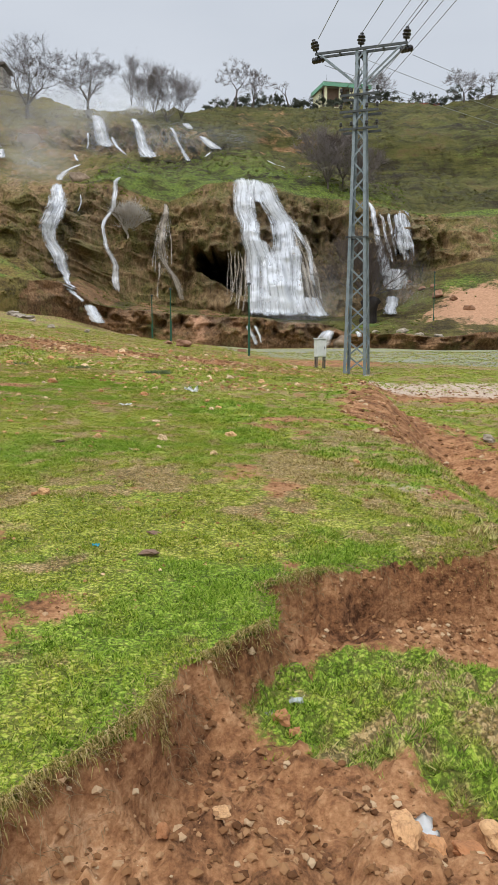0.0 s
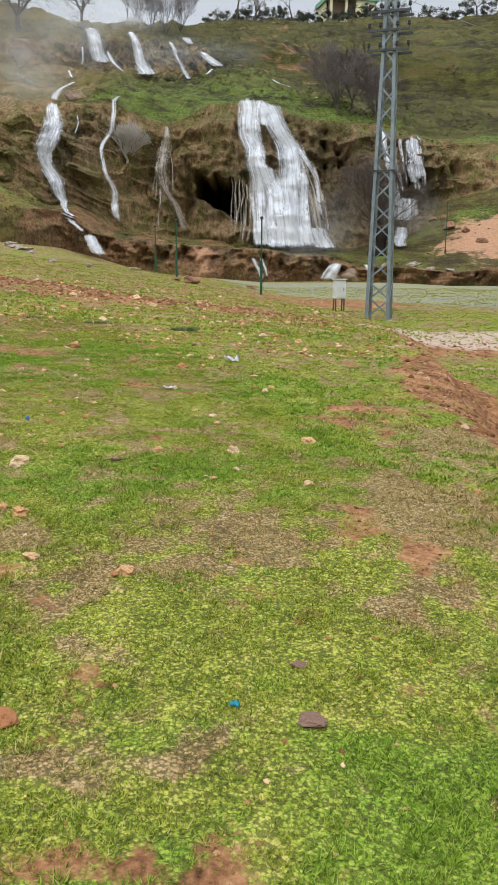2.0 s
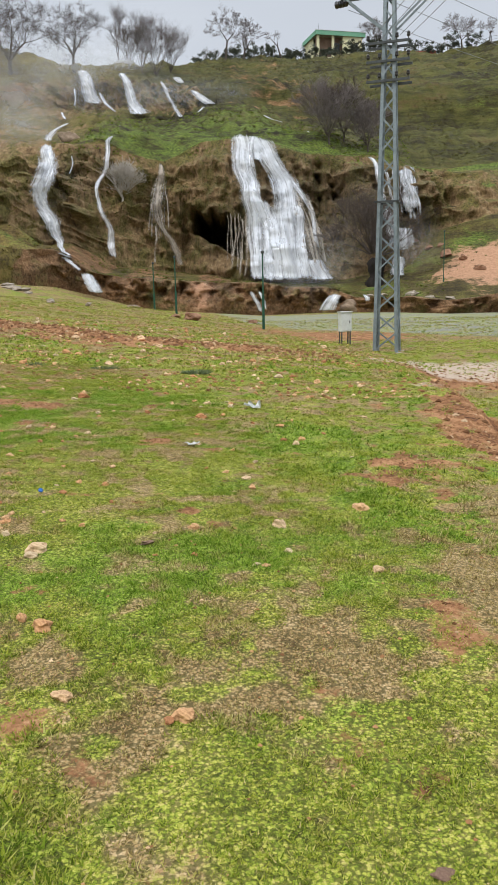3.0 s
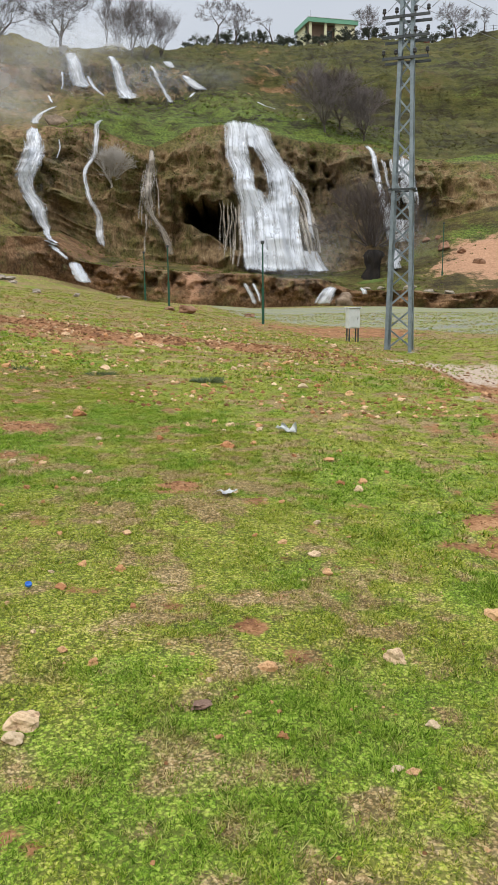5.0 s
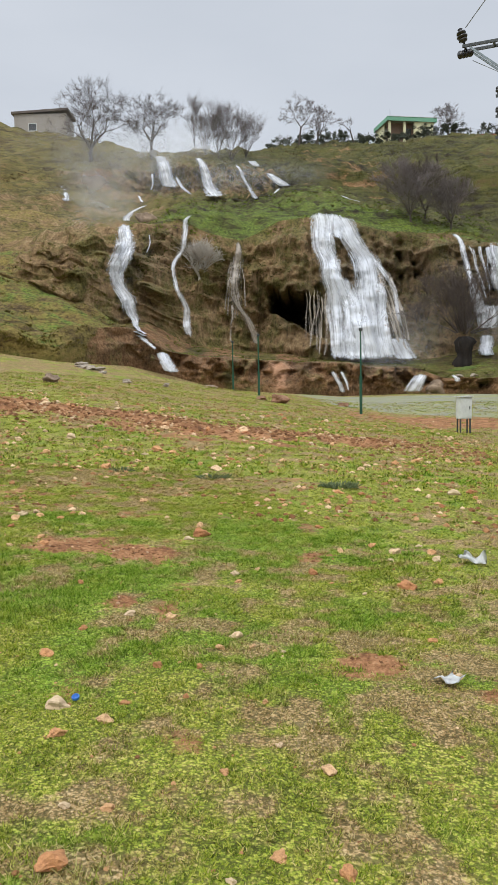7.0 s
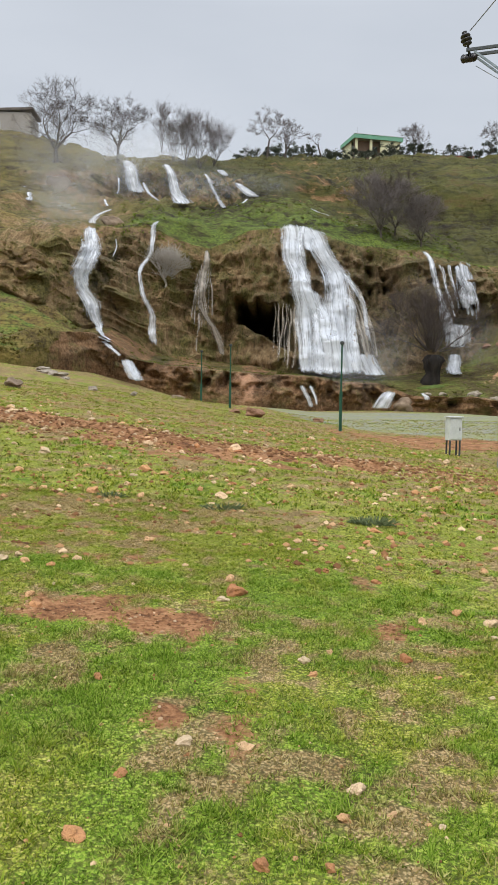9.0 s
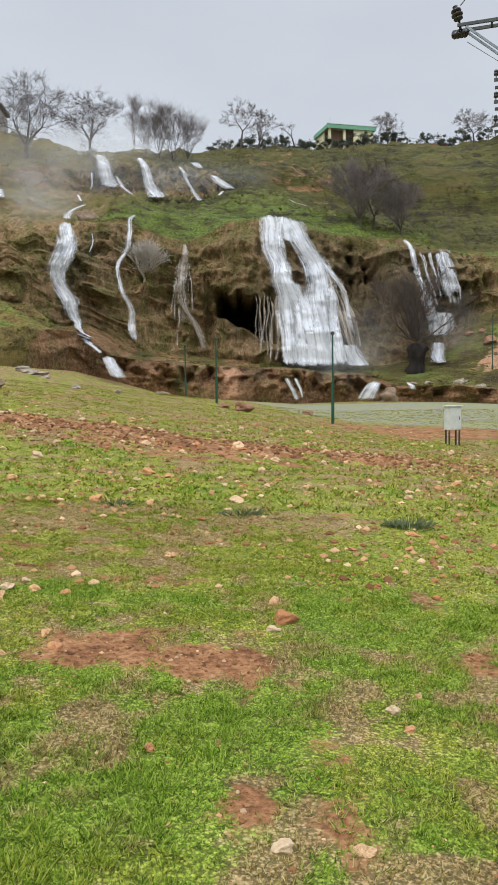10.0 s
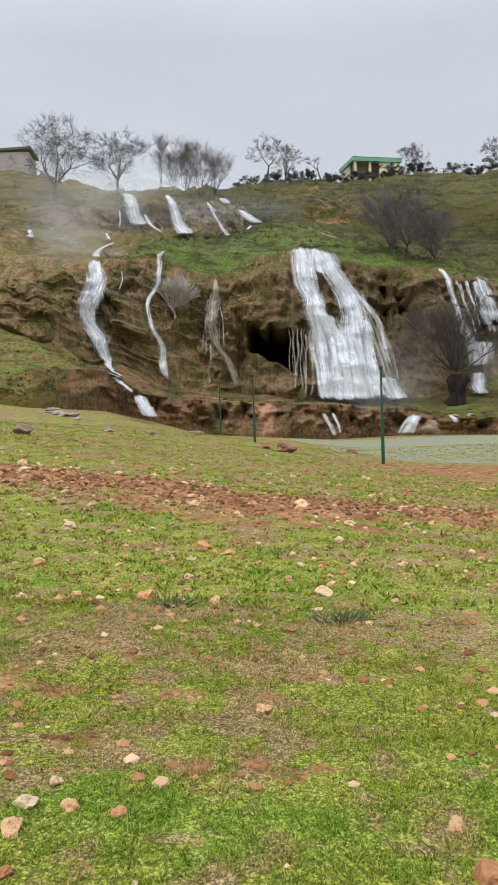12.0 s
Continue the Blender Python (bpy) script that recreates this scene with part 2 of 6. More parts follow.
    tread = np.sin(y * 2.0 + 4.0 * fbm(x * 0.10, y * 0.12, 1.0, 3))
    z = z + rough * rise * 0.17 * tread * step(-4, 4, x) * (0.5 + vnoise(x * 0.2, y * 0.2, 7.0))
    slope = (s < 3) * step(-13, -16, x) * edge
    z = z + rough * slope * (0.3 * fbm(x * 0.35, y * 0.6, 91.0, 4) + 0.22 * np.sin(y * 1.6 + 3.5 * fbm(x * 0.14, y * 0.14, 93.0, 3)))
    return y, z


TABLE_X = np.arange(-50, 56.01, 0.2)
TABLE_Y, TABLE_Z = hill_at(*np.meshgrid(TABLE_X, np.linspace(0.02, 6, 520)), 1.0)
RAW_Y = TABLE_Y
TABLE_Y, TABLE_Z = np.maximum.accumulate(TABLE_Y, 0), np.maximum.accumulate(TABLE_Z, 0)


def hill_xz(x, z):
    """Distance of the hillside where it has the height z at x."""
    f = (min(max(float(x), -49.9), 55.7) + 50) / 0.2
    i = int(f)
    a, b = np.interp(z, TABLE_Z[:, i], TABLE_Y[:, i]), np.interp(z, TABLE_Z[:, i + 1], TABLE_Y[:, i + 1])
    return float(a + (b - a) * (f - i))


PLAIN_Y, PLAIN_Z = hill_at(*np.meshgrid(TABLE_X, np.linspace(0.02, 6, 130)), 0.0)
PLAIN_Z = np.maximum.accumulate(PLAIN_Z, 0)
FRONT_Z, FRONT_Y = TABLE_Z, np.minimum.accumulate(RAW_Y[::-1], 0)[::-1]


def hill_front(x, z):
    """Distance at which water falls clear of the rock at the height z."""
    f = (min(max(float(x), -49.9), 55.7) + 50) / 0.2
    i = int(f)
    return float(min(np.interp(z, FRONT_Z[:, j], FRONT_Y[:, j]) for j in (i, i + 1)))


def on_hill(x, y):
    """Height of the hillside or the plateau at a place."""
    i = int((min(max(float(x), -49.9), 55.7) + 50) / 0.2)
    return float(np.interp(y, TABLE_Y[:, i], TABLE_Z[:, i])) + (0.5 if y > TABLE_Y[-1, i] + 6 else 0.0)


# ---- materials ----
class Nodes:
    """A short way to write a node material."""

    def __init__(self, name):
        self.mat = bpy.data.materials.new(name)
        self.mat.use_nodes = True
        self.tree = self.mat.node_tree
        self.tree.nodes.clear()
        self.out = self.tree.nodes.new("ShaderNodeOutputMaterial")
        self.coord = self.tree.nodes.new("ShaderNodeTexCoord")

    def add(self, kind, **sockets):
        n = self.tree.nodes.new(kind)
        for key, v in sockets.items():
            self.put(n.inputs[key.replace("_", " ")], v)
        return n

    def put(self, socket, v):
        if hasattr(v, "is_output"):
            self.tree.links.new(v, socket)
        else:
            socket.default_value = v

    def noise(self, scale, detail=4, rough=0.55, stretch=None, vec=None):
        vec = vec or self.coord.outputs["Object"]
        if stretch:
            m = self.add("ShaderNodeMapping")
            m.inputs["Scale"].default_value = stretch
            self.put(m.inputs["Vector"], vec)
            vec = m.outputs["Vector"]
        n = self.add("ShaderNodeTexNoise", Scale=scale, Detail=detail, Roughness=rough)
        self.put(n.inputs["Vector"], vec)
        return n.outputs["Fac"]

    def cells(self, scale):
        """Small cells: a random value for each, and the distance from its middle."""
        v = self.add("ShaderNodeTexVoronoi", Scale=scale)
        self.put(v.inputs["Vector"], self.coord.outputs["Object"])
        s = self.add("ShaderNodeSeparateColor")
        self.put(s.inputs[0], v.outputs["Color"])
        return s.outputs[0], v.outputs["Distance"]

    def ramp(self, fac, stops):
        n = self.add("ShaderNodeValToRGB")
        n.color_ramp.interpolation = "LINEAR"
        els = n.color_ramp.elements
        while len(els) < len(stops):
            els.new(0.5)
        for el, (p, c) in zip(els, stops):
            el.position = p
            el.color = (*c, 1) if isinstance(c, tuple) else (c, c, c, 1)
        self.put(n.inputs["Fac"], fac)
        return n.outputs["Color"]

    def mix(self, fac, a, b, mode="MIX"):
        n = self.add("ShaderNodeMixRGB")
        n.blend_type = mode
        for key, v in (("Fac", fac), ("Color1", a), ("Color2", b)):
            if isinstance(v, tuple):
                v = (*v, 1)
            self.put(n.inputs[key], v)
        return n.outputs["Color"]

    def math(self, op, a, b=0.0, clamp=False):
        n = self.add("ShaderNodeMath")
        n.operation, n.use_clamp = op, clamp
        self.put(n.inputs[0], a)
        self.put(n.inputs[1], b)
        return n.outputs[0]

    def attr(self, name):
        n = self.add("ShaderNodeAttribute")
        n.attribute_name = name
        s = self.add("ShaderNodeSeparateColor")
        self.put(s.inputs[0], n.outputs["Color"])
        return s.outputs[0], s.outputs[1], s.outputs[2]

    def bump(self, height, strength=0.5, distance=0.02, normal=None):
        n = self.add("ShaderNodeBump", Strength=strength, Distance=distance)
        self.put(n.inputs["Height"], height)
        if normal:
            self.put(n.inputs["Normal"], normal)
        return n.outputs["Normal"]

    def surface(self, color, rough=0.9, normal=None, metal=0.0, spec=0.3, alpha=None):
        b = self.add("ShaderNodeBsdfPrincipled")
        for key, v in (("Base Color", color), ("Roughness", rough), ("Metallic", metal), ("Specular IOR Level", spec)):
            if isinstance(v, tuple):
                v = (*v, 1)
            self.put(b.inputs[key], v)
        if normal:
            self.put(b.inputs["Normal"], normal)
        if alpha is not None:
            self.put(b.inputs["Alpha"], alpha)
        self.put(self.out.inputs["Surface"], b.outputs[0])
        return self.mat


def plain(name, dark, light, scale=6.0, rough=0.8, metal=0.0, relief=0.15, stretch=None, spec=0.3, deep=0.02):
    """A surface that varies between two colours at two scales."""
    n = Nodes(name)
    big, small = n.noise(scale, 5, 0.6, stretch), n.noise(scale * 7, 4, 0.6, stretch)
    f = n.math("ADD", n.math("MULTIPLY", big, 0.65), n.math("MULTIPLY", small, 0.35))
    c = n.ramp(f, [(0.3, dark), (0.7, light)])
    return n.surface(c, rough, n.bump(f, relief, deep), metal, spec)


def make_ground_material():
    n = Nodes("meadow")
    soil_m, gravel_m, lush_m = n.attr("zone")
    fine = n.noise(28, 6, 0.7)
    mid = n.noise(3.2, 6, 0.65)
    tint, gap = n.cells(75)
    tint2, _ = n.cells(190)
    clump = n.noise(13, 6, 0.75)
    tint = n.math("ADD", n.math("MULTIPLY", tint, 0.4), n.math("MULTIPLY", tint2, 0.3))
    tint = n.math("ADD", tint, n.math("MULTIPLY", clump, 0.3))
    tint = n.math("ADD", tint, n.math("MULTIPLY", n.math("SUBTRACT", mid, 0.5), 0.9))
    pale_m, dry_m, _ = n.attr("zone_b")
    grass = n.ramp(tint, [(0.12, (0.07, 0.09, 0.014)), (0.4, (0.24, 0.30, 0.035)), (0.62, (0.44, 0.45, 0.075)), (0.85, (0.58, 0.50, 0.16))])
    lush = n.ramp(tint, [(0.12, (0.05, 0.10, 0.012)), (0.46, (0.22, 0.35, 0.035)), (0.85, (0.44, 0.53, 0.09))])
    grass = n.mix(n.ramp(lush_m, [(0.4, 0.0), (0.8, 0.9)]), grass, lush)
    patch = n.math("ADD", dry_m, n.math("MULTIPLY", n.math("SUBTRACT", n.noise(7, 7, 0.78), 0.5), 1.5))
    grass = n.mix(n.ramp(patch, [(0.42, 0.0), (0.68, 0.9)]), grass, n.ramp(tint, [(0.1, (0.12, 0.065, 0.03)), (0.45, (0.38, 0.24, 0.115)), (0.9, (0.62, 0.45, 0.26))]))
    # shade in the gaps between leaf cells, put into the grass colour
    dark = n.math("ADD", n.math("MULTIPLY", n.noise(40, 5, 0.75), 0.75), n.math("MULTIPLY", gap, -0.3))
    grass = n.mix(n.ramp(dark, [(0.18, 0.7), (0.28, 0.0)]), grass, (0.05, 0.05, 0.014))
    soil = n.ramp(n.math("ADD", n.math("MULTIPLY", fine, 0.5), n.math("MULTIPLY", mid, 0.5)), [(0.38, (0.065, 0.028, 0.013)), (0.49, (0.27, 0.126, 0.057)), (0.57, (0.40, 0.21, 0.10)), (0.66, (0.56, 0.34, 0.19))])
    bare = n.math("ADD", soil_m, n.math("MULTIPLY", n.math("SUBTRACT", n.noise(6.0, 7, 0.8), 0.5), 1.3))
    bare = n.ramp(bare, [(0.30, 0.0), (0.44, 1.0)])
    c = n.mix(bare, grass, soil)
    c = n.mix(n.ramp(n.math("ADD", pale_m, n.math("MULTIPLY", n.math("SUBTRACT", mid, 0.5), 0.7)), [(0.4, 0.0), (0.6, 1.0)]), c, n.ramp(fine, [(0.3, (0.30, 0.22, 0.16)), (0.55, (0.52, 0.41, 0.31)), (0.75, (0.66, 0.55, 0.44))]))
    gravel = n.ramp(n.noise(18, 5, 0.7), [(0.38, (0.12, 0.12, 0.10)), (0.5, (0.24, 0.24, 0.205)), (0.64, (0.42, 0.40, 0.34))])
    gravel = n.mix(n.ramp(n.noise(0.5, 7, 0.75, (0.5, 1.6, 1)), [(0.44, 0.0), (0.56, 0.8)]), gravel, (0.27, 0.28, 0.10))
    c = n.mix(n.ramp(n.math("ADD", gravel_m, n.math("MULTIPLY", n.math("SUBTRACT", mid, 0.5), 0.5)), [(0.42, 0.0), (0.58, 1.0)]), c, gravel)
    h = n.math("ADD", n.math("MULTIPLY", fine, 0.6), n.math("MULTIPLY", n.noise(90, 3, 0.7), 0.4))
    h = n.math("SUBTRACT", h, n.math("MULTIPLY", gap, 0.25))
    return n.surface(c, 0.95, n.bump(h, 0.7, 0.022), 0, 0.15)


def make_hill_material():
    n = Nodes("hillside")
    rock_m, lush_m, soil_m = n.attr("zone")
    wet_shade_m, orange_m, dry_m = n.attr("zone_b")
    big, mid, fine = n.noise(0.10, 6, 0.65, (1, 1, 2.2)), n.noise(0.7, 8, 0.74, (0.7, 0.7, 1.7)), n.noise(5, 6, 0.75)
    grass = n.ramp(n.math("ADD", n.math("MULTIPLY", big, 0.5), n.math("MULTIPLY", mid, 0.5)), [(0.38, (0.022, 0.017, 0.010)), (0.45, (0.055, 0.047, 0.017)), (0.5, (0.085, 0.088, 0.022)), (0.55, (0.115, 0.105, 0.03)), (0.63, (0.13, 0.08, 0.038))])
    dry = n.ramp(n.math("ADD", n.math("MULTIPLY", mid, 0.6), n.math("MULTIPLY", fine, 0.4)), [(0.36, (0.05, 0.032, 0.014)), (0.45, (0.19, 0.13, 0.05)), (0.52, (0.29, 0.23, 0.065)), (0.6, (0.40, 0.25, 0.11))])
    grass = n.mix(dry_m, grass, dry)
    grass = n.mix(n.ramp(n.math("ADD", lush_m, n.math("MULTIPLY", n.math("SUBTRACT", mid, 0.52), 2.4)), [(0.35, 0.0), (0.7, 1.0)]), grass, n.ramp(fine, [(0.38, (0.05, 0.075, 0.014)), (0.6, (0.20, 0.27, 0.045))]))
    grass = n.mix(n.ramp(fine, [(0.3, 0.6), (0.5, 0.0)]), grass, (0.035, 0.035, 0.015))
    lines = n.noise(0.8, 7, 0.72, (0.28, 0.28, 2.2))
    grass = n.mix(n.ramp(lines, [(0.38, 0.55), (0.50, 0.0)]), grass, (0.03, 0.024, 0.013))
    grass = n.mix(n.ramp(lines, [(0.54, 0.0), (0.66, 0.3)]), grass, (0.20, 0.18, 0.055))
    streak = n.noise(1.0, 6, 0.7, (2.2, 2.2, 0.35))
    rock = n.ramp(n.math("ADD", n.math("MULTIPLY", streak, 0.55), n.math("MULTIPLY", fine, 0.45)), [(0.35, (0.04, 0.027, 0.015)), (0.43, (0.17, 0.11, 0.055)), (0.53, (0.31, 0.205, 0.10)), (0.66, (0.48, 0.36, 0.21))])
    moss = n.ramp(n.noise(0.55, 7, 0.72), [(0.45, 0.0), (0.57, 0.8)])
    rock = n.mix(moss, rock, n.ramp(fine, [(0.38, (0.05, 0.052, 0.014)), (0.6, (0.19, 0.175, 0.045))]))
    # wet rock, with the shade of the hollows put into the same dark colour
    rock = n.mix(n.math("MULTIPLY", wet_shade_m, 0.5), rock, n.ramp(n.math("ADD", n.math("MULTIPLY", streak, 0.6), n.math("MULTIPLY", fine, 0.4)), [(0.38, (0.014, 0.010, 0.007)), (0.62, (0.11, 0.078, 0.052))]))
    c = n.mix(n.ramp(n.math("ADD", rock_m, n.math("MULTIPLY", n.math("SUBTRACT", mid, 0.5), 0.8)), [(0.4, 0.0), (0.6, 1.0)]), grass, rock)
    soil = n.ramp(n.math("ADD", n.math("MULTIPLY", fine, 0.6), n.math("MULTIPLY", mid, 0.4)), [(0.36, (0.06, 0.03, 0.015)), (0.5, (0.24, 0.13, 0.06)), (0.62, (0.46, 0.28, 0.15))])
    # shade of the bank's undercuts, put into the soil colour as random dark patches
    soil = n.mix(n.ramp(n.noise(0.9, 7, 0.72, (0.7, 0.7, 1.0)), [(0.40, 0.6), (0.54, 0.0)]), soil, n.ramp(fine, [(0.38, (0.03, 0.02, 0.012)), (0.62, (0.15, 0.10, 0.05))]))
    soil = n.mix(n.ramp(n.noise(0.6, 6, 0.7, (1, 1, 1.2)), [(0.54, 0.0), (0.64, 0.7)]), soil, n.ramp(fine, [(0.38, (0.08, 0.08, 0.025)), (0.62, (0.30, 0.25, 0.09))]))
    c = n.mix(n.ramp(n.math("ADD", soil_m, n.math("MULTIPLY", n.math("SUBTRACT", mid, 0.5), 0.9)), [(0.42, 0.0), (0.6, 1.0)]), c, soil)
    c = n.mix(n.ramp(n.math("ADD", orange_m, n.math("MULTIPLY", n.math("SUBTRACT", mid, 0.5), 2.2)), [(0.4, 0.0), (0.62, 1.0)]), c, n.ramp(fine, [(0.3, (0.42, 0.22, 0.12)), (0.7, (0.66, 0.39, 0.24))]))
    h = n.math("ADD", n.math("MULTIPLY", mid, 0.6), n.math("MULTIPLY", fine, 0.5))
    rough = n.math("SUBTRACT", 0.95, n.math("MULTIPLY", wet_shade_m, 0.45))
    return n.surface(c, rough, n.bump(h, 1.0, 0.38), 0, 0.25)


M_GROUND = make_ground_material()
M_HILL = make_hill_material()
M_STEEL = plain("galvanised_steel", (0.13, 0.16, 0.175), (0.31, 0.36, 0.385), 3.0, 0.5, 0.55, 0.05)
M_DARKSTEEL = plain("dark_steel", (0.05, 0.055, 0.06), (0.11, 0.12, 0.12), 5.0, 0.55, 0.6, 0.05)
M_INSULATOR = plain("brown_porcelain", (0.008, 0.007, 0.008), (0.02, 0.016, 0.016), 9.0, 0.3, 0.0, 0.02, spec=0.6)
M_WIRE = plain("aluminium_wire", (0.16, 0.17, 0.18), (0.28, 0.29, 0.30), 4.0, 0.5, 0.4, 0.0)
M_GREENPAINT = plain("green_paint", (0.012, 0.060, 0.035), (0.03, 0.11, 0.065), 8.0, 0.5, 0.0, 0.05)
M_WHITEPAINT = plain("white_cabinet_paint", (0.50, 0.52, 0.50), (0.74, 0.76, 0.74), 4.0, 0.5, 0.0, 0.03)
M_CONCRETE = plain("concrete", (0.26, 0.25, 0.23), (0.44, 0.43, 0.40), 5.0, 0.9, 0.0, 0.3)


# ---- mesh helpers ----
def mesh_object(name, verts, faces, material, parent=None, label="", smooth=False):
    me = bpy.data.meshes.new(name)
    me.from_pydata([tuple(v) for v in verts], [], faces)
    me.materials.append(material)
    if smooth:
        me.polygons.foreach_set("use_smooth", [True] * len(me.polygons))
    me.update()
    ob = new(name, me)
    if parent:
        ob.parent = parent
    if label:
        ob["label"] = label
    return ob


def quick_mesh(name, verts, quads=None, tris=None, smooth=True):
    """A large mesh from arrays."""
    me = bpy.data.meshes.new(name)
    n4, n3 = (0 if quads is None else len(quads)), (0 if tris is None else len(tris))
    loops = np.concatenate([a.ravel() for a in (quads, tris) if a is not None]).astype(np.int32)
    starts = np.concatenate([np.arange(n4) * 4, n4 * 4 + np.arange(n3) * 3]).astype(np.int32)
    me.vertices.add(len(verts))
    me.vertices.foreach_set("co", np.asarray(verts, np.float32).ravel())
    me.loops.add(len(loops))
    me.loops.foreach_set("vertex_index", loops)
    me.polygons.add(n4 + n3)
    me.polygons.foreach_set("loop_start", starts)
    me.polygons.foreach_set("use_smooth", np.full(n4 + n3, smooth))
    me.update(calc_edges=True)
    me.validate()
    return me


def grid_quads(rows, cols):
    a = np.arange(rows * cols).reshape(rows, cols)
    return np.stack([a[:-1, :-1], a[:-1, 1:], a[1:, 1:], a[1:, :-1]], -1).reshape(-1, 4)


def paint(me, name, r, g, b):
    at = me.attributes.new(name, "FLOAT_COLOR", "POINT")
    col = np.stack([r.ravel(), g.ravel(), b.ravel(), np.ones(r.size)], -1).astype(np.float32)
    at.data.foreach_set("color", col.ravel())


def part(name, bm, material, parent=None, label="", smooth=False):
    me = bpy.data.meshes.new(name)
    if smooth:
        for f in bm.faces:
            f.smooth = True
    bm.to_mesh(me)
    bm.free()
    me.materials.append(material)
    ob = new(name, me)
    if parent:
        ob.parent = parent
    if label:
        ob["label"] = label
    return ob


def add_box(bm, centre, size, turn=None, bevel=0.0):
    made = bmesh.ops.create_cube(bm, size=1.0)
    m = Matrix.Translation(centre) @ (turn.to_4x4() if turn else Matrix()) @ Matrix.Diagonal((*size, 1))
    bmesh.ops.transform(bm, matrix=m, verts=made["verts"])
    if bevel:
        edges = list({e for v in made["verts"] for e in v.link_edges})
        bmesh.ops.bevel(bm, geom=edges, offset=bevel, segments=2, affect="EDGES", profile=0.7)


def add_tube(bm, a, b, ra, rb=None, sides=8, caps=True):
    a, b = Vector(a), Vector(b)
    rb = ra if rb is None else rb
    q = (b - a).to_track_quat("Z", "Y")
    rings = []
    for p, r in ((a, ra), (b, rb)):
        rings.append([bm.verts.new(p + q @ Vector((r * math.cos(k * math.tau / sides), r * math.sin(k * math.tau / sides), 0))) for k in range(sides)])
    for k in range(sides):
        bm.faces.new((rings[0][k], rings[0][(k + 1) % sides], rings[1][(k + 1) % sides], rings[1][k]))
    if caps:
        bm.faces.new(rings[0][::-1])
        bm.faces.new(rings[1])


def add_bar(bm, a, b, width, depth, up=(0, 1, 0)):
    """A straight flat bar from a to b."""
    a, b = Vector(a), Vector(b)
    z = (b - a).normalized()
    x = Vector(up).cross(z).normalized()
    y = z.cross(x)
    rot = Matrix((x, y, z)).transposed()
    add_box(bm, (a + b) / 2, (width, depth, (b - a).length), rot)


def add_lathe(bm, profile, base=Matrix(), sides=12):
    """Turns (radius, height) pairs about z."""
    rings = []
    for r, h in profile:
        rings.append([bm.verts.new(base @ Vector((r * math.cos(k * math.tau / sides), r * math.sin(k * math.tau / sides), h))) for k in range(sides)])
    for lo, hi in zip(rings, rings[1:]):
        for k in range(sides):
            bm.faces.new((lo[k], lo[(k + 1) % sides], hi[(k + 1) % sides], hi[k]))
    bm.faces.new(rings[0][::-1])
    bm.faces.new(rings[-1])


def thing(name, x, y, z, label, category, group="", kind="", turn=0.0):
    ob = new(name)
    ob.location, ob.rotation_euler = (x, y, z), (0, 0, radians(turn))
    ob.empty_display_size = 0.2
    return tagged(ob, label, category, group, kind)


# ---- ground ----
def spaced(stops):
    out = [np.array([stops[0][0]])]
    for (a, _), (b, d) in zip(stops, stops[1:]):
        n = max(1, int(round((b - a) / d)))
        out.append(a + (b - a) * np.arange(1, n + 1) / n)
    return np.concatenate(out)


def turf_tone(x, y):
    """How lush and how dry the turf is."""
    lush = 0.36 + 0.42 * fbm(x * 0.55, y * 0.55, 2.0, 3) + 0.4 * fbm(x * 2.3, y * 2.3, 8.0, 3) + 0.25 * fbm(x * 8, y * 8, 6.0, 2) + 0.2 * bump(x, y, -1, 3, 3, 4) - 0.12 * step(11, 18, y)
    dry = 0.36 + 0.28 * fbm(x * 0.8, y * 0.8, 52.0, 3) + 0.34 * fbm(x * 3.0, y * 3.0, 53.0, 3) + 0.4 * fbm(x * 9, y * 9, 55.0, 2) + 0.02 + 0.10 * step(9, 15, y) + 0.15 * step(20, 32, y) + 0.18 * bump(x, y, 0.6, 5.0, 0.8, 2.5) - 0.15 * bump(x, y, -1, 2.5, 2, 1.6)
    return np.clip(lush, 0, 1), np.clip(dry, 0, 1)


